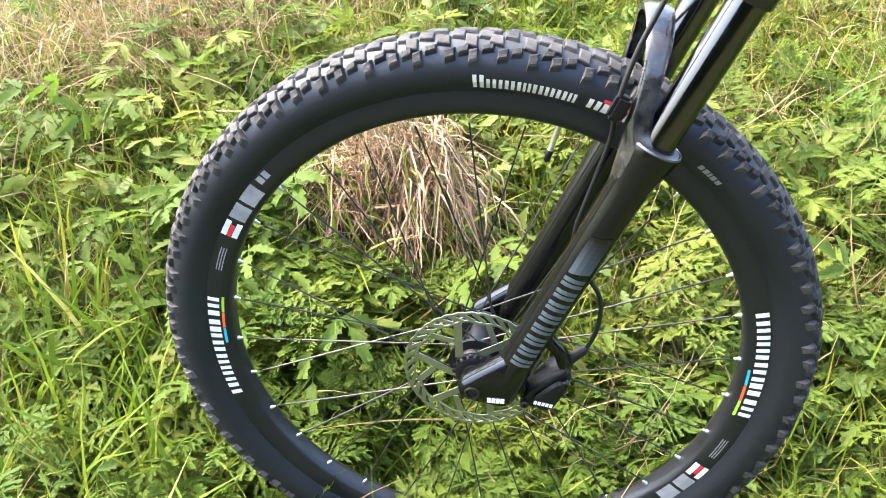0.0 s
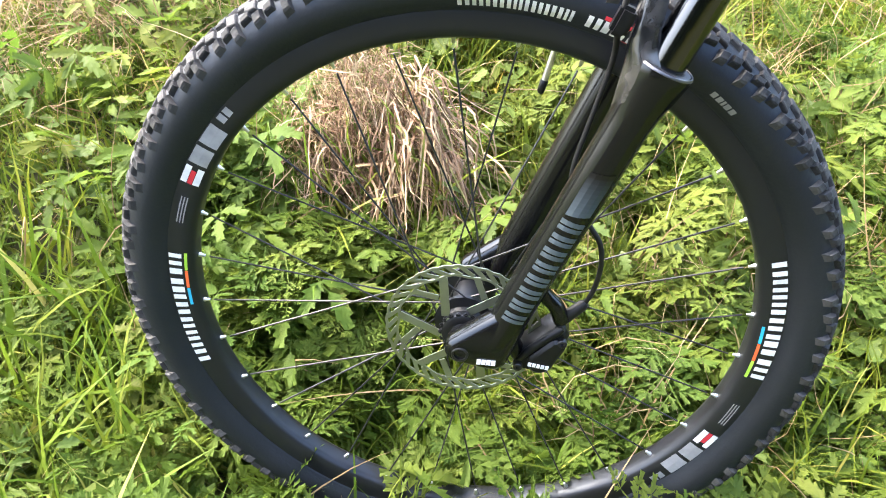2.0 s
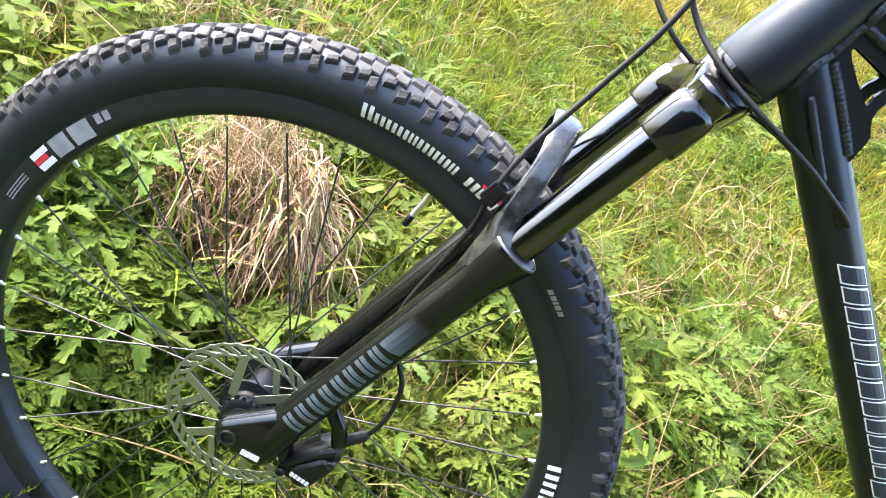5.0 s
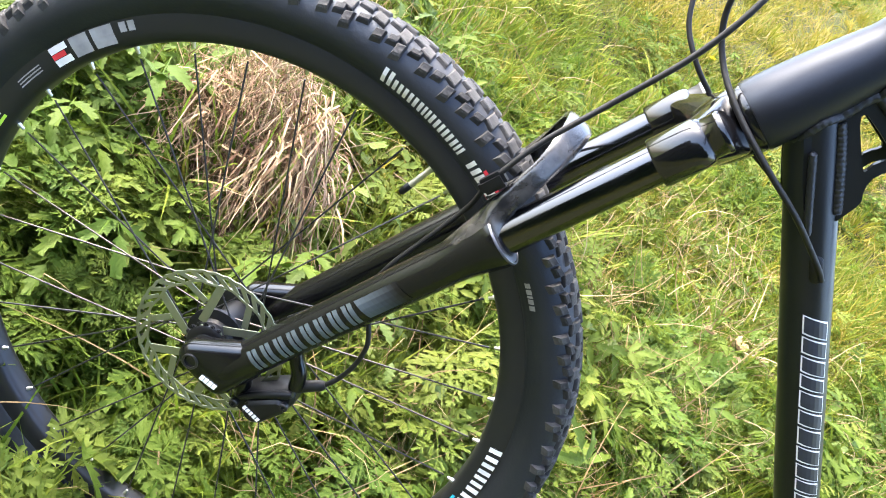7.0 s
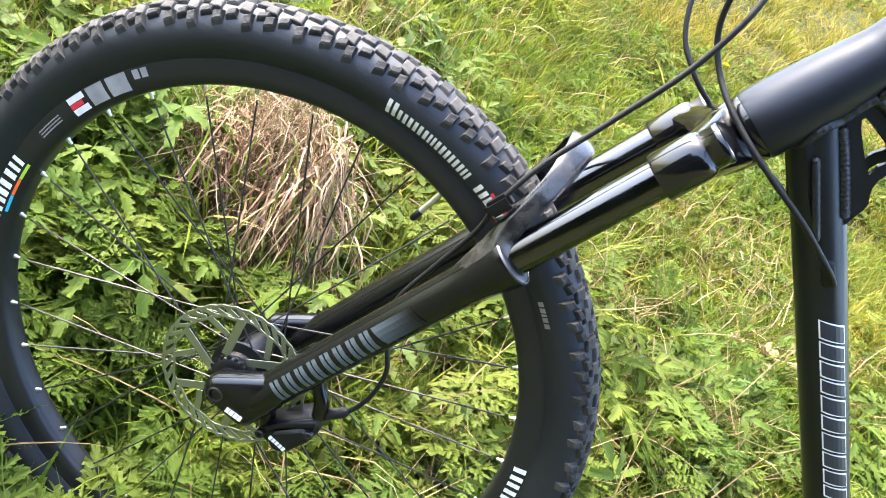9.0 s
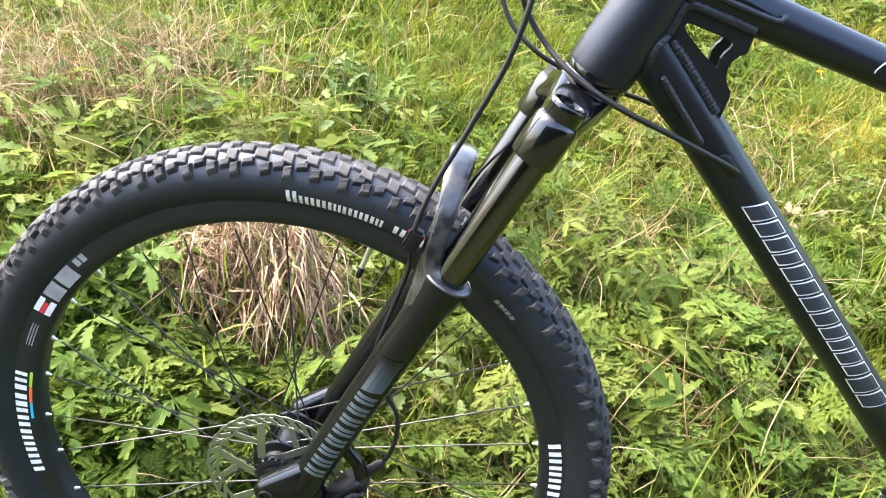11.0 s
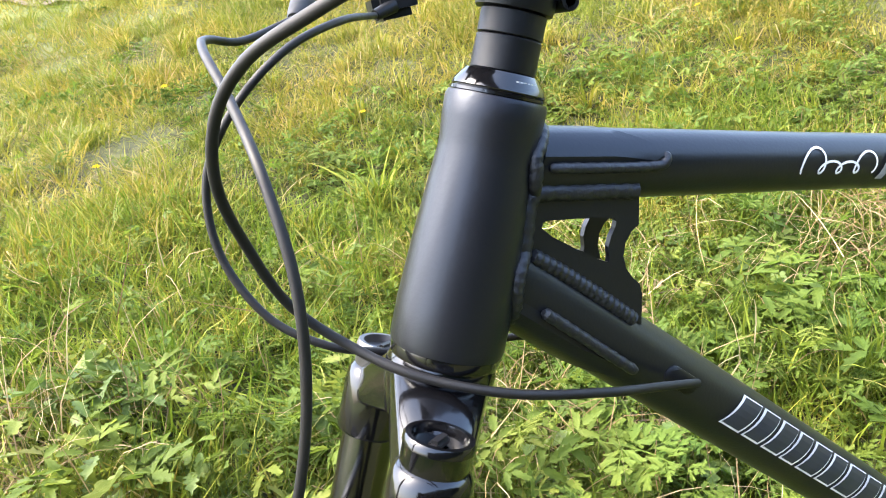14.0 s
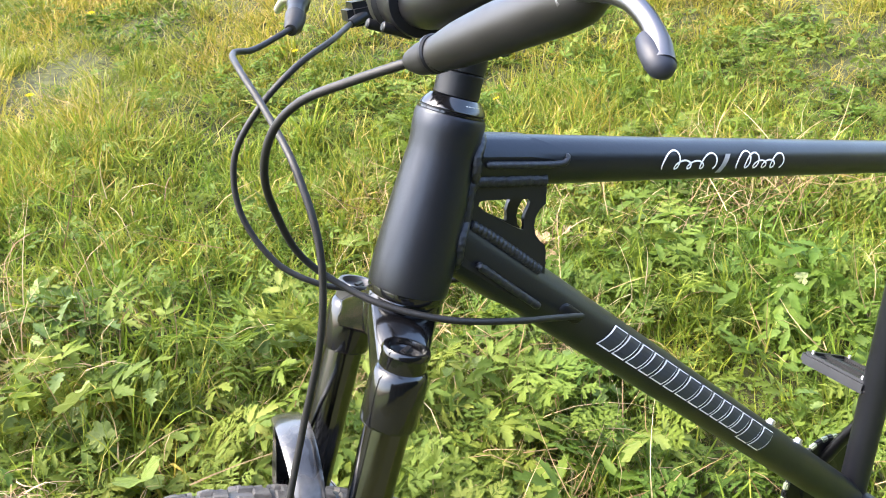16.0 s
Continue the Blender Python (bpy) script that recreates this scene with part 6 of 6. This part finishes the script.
HANGING = [hanging(t, s, k, w) for t, s, k, w in ((0.25, 0.5, 0.65, 0.0062), (0.4, 1.0, -0.75, 0.0056), (0.18, 1.4, 1.05, 0.0066), (0.5, 0.7, -0.5, 0.0058), (0.3, 1.7, 1.2, 0.0052), (0.35, 0.9, 0.4, 0.0072))]
for count, cx, cy, sx, sy, low, high, short, tall, wild, tilt in ((420, -0.205, 0.455, 0.046, 0.024, 0.14, 0.295, 0.07, 0.16, 0.9, 0.5), (820, -0.215, 0.440, 0.054, 0.030, 0.10, 0.285, 0.05, 0.12, 3.0, 1.1),
                                                                 (360, -0.175, 0.425, 0.044, 0.025, 0.04, 0.15, 0.05, 0.12, 2.0, 0.9), (260, -0.120, 0.440, 0.034, 0.024, 0.06, 0.23, 0.16, 0.28, 0.35, 0.3), (420, -0.165, 0.365, 0.034, 0.022, 0.01, 0.06, 0.03, 0.09, 3.0, 1.0), (260, -0.275, 0.430, 0.030, 0.022, 0.05, 0.20, 0.10, 0.20, 0.9, 0.4)):
    x, y = cx + rnd.normal(0, sx, count), cy + rnd.normal(0, sy, count)
    up = rnd.uniform(low, high, count) * (1 - 0.25 * np.minimum(np.abs(x - cx) / sx, 2) / 2)
    lean = rnd.normal(-math.pi / 2 + 0.45, wild, count)
    which = rnd.integers(0, len(HANGING), count)
    rot = turns(lean, rnd.normal(0.0, tilt, count), rnd.normal(0.15, tilt, count))
    size = rnd.uniform(short, tall, count)
    for t, template in enumerate(HANGING):
        m = which == t
        tuft_groups.append((template, on_ground(x[m], y[m]) + np.stack([0 * x[m], 0 * x[m], up[m]], -1), rot[m], size[m]))
straw_groups = []
k = 150
x, y = -0.20 + rnd.normal(0, 0.055, k), 0.45 + rnd.normal(0, 0.04, k)
straws(x, y, 0.0, rnd.uniform(0.12, 0.25, k), rnd.normal(0.0, 0.3, k), rnd.normal(0, 0.3, k), rnd.uniform(0, 6.28, k))
straw_groups += tuft_groups
stuff("dry_grass_tuft", straw_groups, DEAD_TUFT, "brown and straw-coloured hanging tuft of dead grass", "dead grass")

# unseen hedge closing the near side, added to darken reflections; rough grass before it
hx = np.linspace(-3.4, 8.2, 90)
hedge_verts, hedge_faces = [], []
for i, x in enumerate(hx):
    end = min(1.0, (i / 7) ** 0.5 if i < 7 else 1.0, ((89 - i) / 7) ** 0.5 if i > 82 else 1.0)
    for j in range(17):
        w = math.pi * j / 16
        bump = 0.10 * math.sin(3.1 * x + 2.2 * w) + 0.07 * math.sin(7.7 * x - 5 * w) + 0.05 * math.sin(13.3 * x + 9 * w)
        r = 0.62 + bump
        hedge_verts.append((x, -3.5 + r * math.cos(w) * end * (1 if abs(math.cos(w)) < 0.95 else 0.8), float(ground_z(x, -3.5)) - 0.05 + (2.15 + bump + 0.12 * math.sin(1.9 * x)) * math.sin(w) ** 0.45 * end))
hedge_faces = [(i * 17 + j, i * 17 + j + 1, i * 17 + j + 18, i * 17 + j + 17) for i in range(89) for j in range(16)]
hedge = tagged(new("hedge", mesh_from("hedge", hedge_verts, hedge_faces, ADDED_HEDGE_LEAF)), "unseen dark green hedge shape, added to darken reflections in the bicycle", "hedge", kind="structure")
pick = rnd.integers(0, len(hedge_verts), 6000)
spots = np.array([tuple(hedge_verts[k]) for k in pick]) + rnd.normal(0, 0.07, (6000, 3))
spots[:, 2] = np.maximum(spots[:, 2], 0.02)
stuff("added_hedge_foliage", [(FAR_LEAVES[t], spots[t::3], turns(rnd.uniform(0, 6.28, 2000), rnd.normal(0.1, 0.6, 2000), rnd.normal(0, 0.6, 2000)), rnd.uniform(0.12, 0.24, 2000)) for t in range(3)], ADDED_HEDGE_LEAF, "dark green leaves of the unseen, added hedge", "hedge")
near_groups = []
x, y = spread(7000, -4.5, 5.0, -3.2, -1.6)
blades(x, y, rnd.uniform(0.08, 0.22, len(x)), 0.5, near_groups, FAR_BLADES)
stuff("rough_grass", near_groups, GRASS, "rough green grass, out of view, before the added hedge", "grass")

# yellow flowers up the bank
petals = []
for j in range(12):
    w = 2 * math.pi * j / 12
    petals.append((leaflet(0.5, 0.09, 3, 0.0, 0.1), 0.02, w, 1.0))
flower_me = bpy.data.meshes.new("flower")
fv, ff = compound(petals)
flower_me.from_pydata((fv * 0.03).tolist(), [], ff.tolist())
flower_me.materials.append(PETAL)
for fx, fy, h in ((0.62, 2.5, 0.15), (-0.25, 2.2, 0.13), (-0.05, 3.0, 0.14), (2.06, 2.35, 0.10), (2.11, 2.68, 0.12), (1.163, 1.952, 0.09)):
    flower = tagged(new("yellow_flower", flower_me), "small yellow flower in the grass", "flower", group="yellow flowers")
    flower.matrix_basis = Matrix.Translation((fx, fy, float(ground_z(fx, fy)) + h)) @ Matrix.Rotation(-0.5, 4, "X")
    stalk = part("stalk", mesh_from("stalk", *sweep([Vector((0, 0, 0)), Vector((0.0, 0.02, -h * 0.5)), Vector((0.0, 0.05, -h * 1.05))], 0.0012, 5), LEAF), flower)

# dead leaves lying in an opening of the weeds, and a pale one standing up
DEAD_LEAF = foliage("dead_leaf", [(0.0, (0.20, 0.13, 0.075)), (0.5, (0.34, 0.24, 0.15)), (1.0, (0.46, 0.36, 0.25))], 0.7, 0.15, 0.0)
PALE_LEAF = foliage("pale_leaf", [(0.0, (0.24, 0.29, 0.15)), (1.0, (0.30, 0.34, 0.19))], 0.6, 0.3, 0.0)
leaf_meshes = []
for k in range(3):
    lv, lf = palmate(5, 70 + k)
    leaf_me = bpy.data.meshes.new("dead_leaf")
    leaf_me.from_pydata((lv * (1.0, 0.75, 1.6)).tolist(), [], lf.tolist())
    leaf_me.materials.append(DEAD_LEAF)
    leaf_meshes.append(leaf_me)
for k, (lx, ly, turn, tilt, size) in enumerate(((0.894, 1.189, 0.3, 0.2, 0.070), (0.935, 1.177, 1.7, -0.3, 0.080), (0.949, 1.146, 2.9, 0.25, 0.065), (0.836, 1.160, 4.0, -0.2, 0.060), (0.905, 1.130, 5.1, 0.4, 0.075), (0.985, 1.200, 0.9, -0.1, 0.070), (0.870, 1.100, 2.2, 0.3, 0.060))):
    dead = tagged(new("dead_leaf", leaf_meshes[k % 3]), "curled tan dead leaf lying on the earth", "leaf", group="dead leaves")
    dead.matrix_basis = Matrix.Translation((lx, ly, float(ground_z(lx, ly)) + 0.055)) @ Matrix.Rotation(turn, 4, "Z") @ Matrix.Rotation(tilt, 4, "Y") @ Matrix.Scale(size, 4)
pale_me = bpy.data.meshes.new("pale_leaf")
lv, lf = palmate(5, 81)
pale_me.from_pydata((lv * (1.0, 0.85, 1.0)).tolist(), [], lf.tolist())
pale_me.materials.append(PALE_LEAF)
for lx, ly, turn, tilt, size, h in ((1.336, 0.750, 0.4, -0.7, 0.055, 0.09), (1.300, 0.770, 2.3, -0.5, 0.048, 0.08), (-0.598, 1.069, 1.2, -0.5, 0.060, 0.07)):
    pale = tagged(new("pale_leaf", pale_me), "pale dull green leaf on a thin stalk", "leaf", group="pale leaves")
    pale.matrix_basis = Matrix.Translation((lx, ly, float(ground_z(lx, ly)) + h)) @ Matrix.Rotation(turn, 4, "Z") @ Matrix.Rotation(tilt, 4, "Y") @ Matrix.Scale(size, 4)
    part("stalk", mesh_from("stalk", *sweep([Vector((0.35, 0, 0)), Vector((0.1, 0, -0.7)), Vector((0.0, 0, -h * 1.1 / size))], 0.016, 5), LEAF), pale)
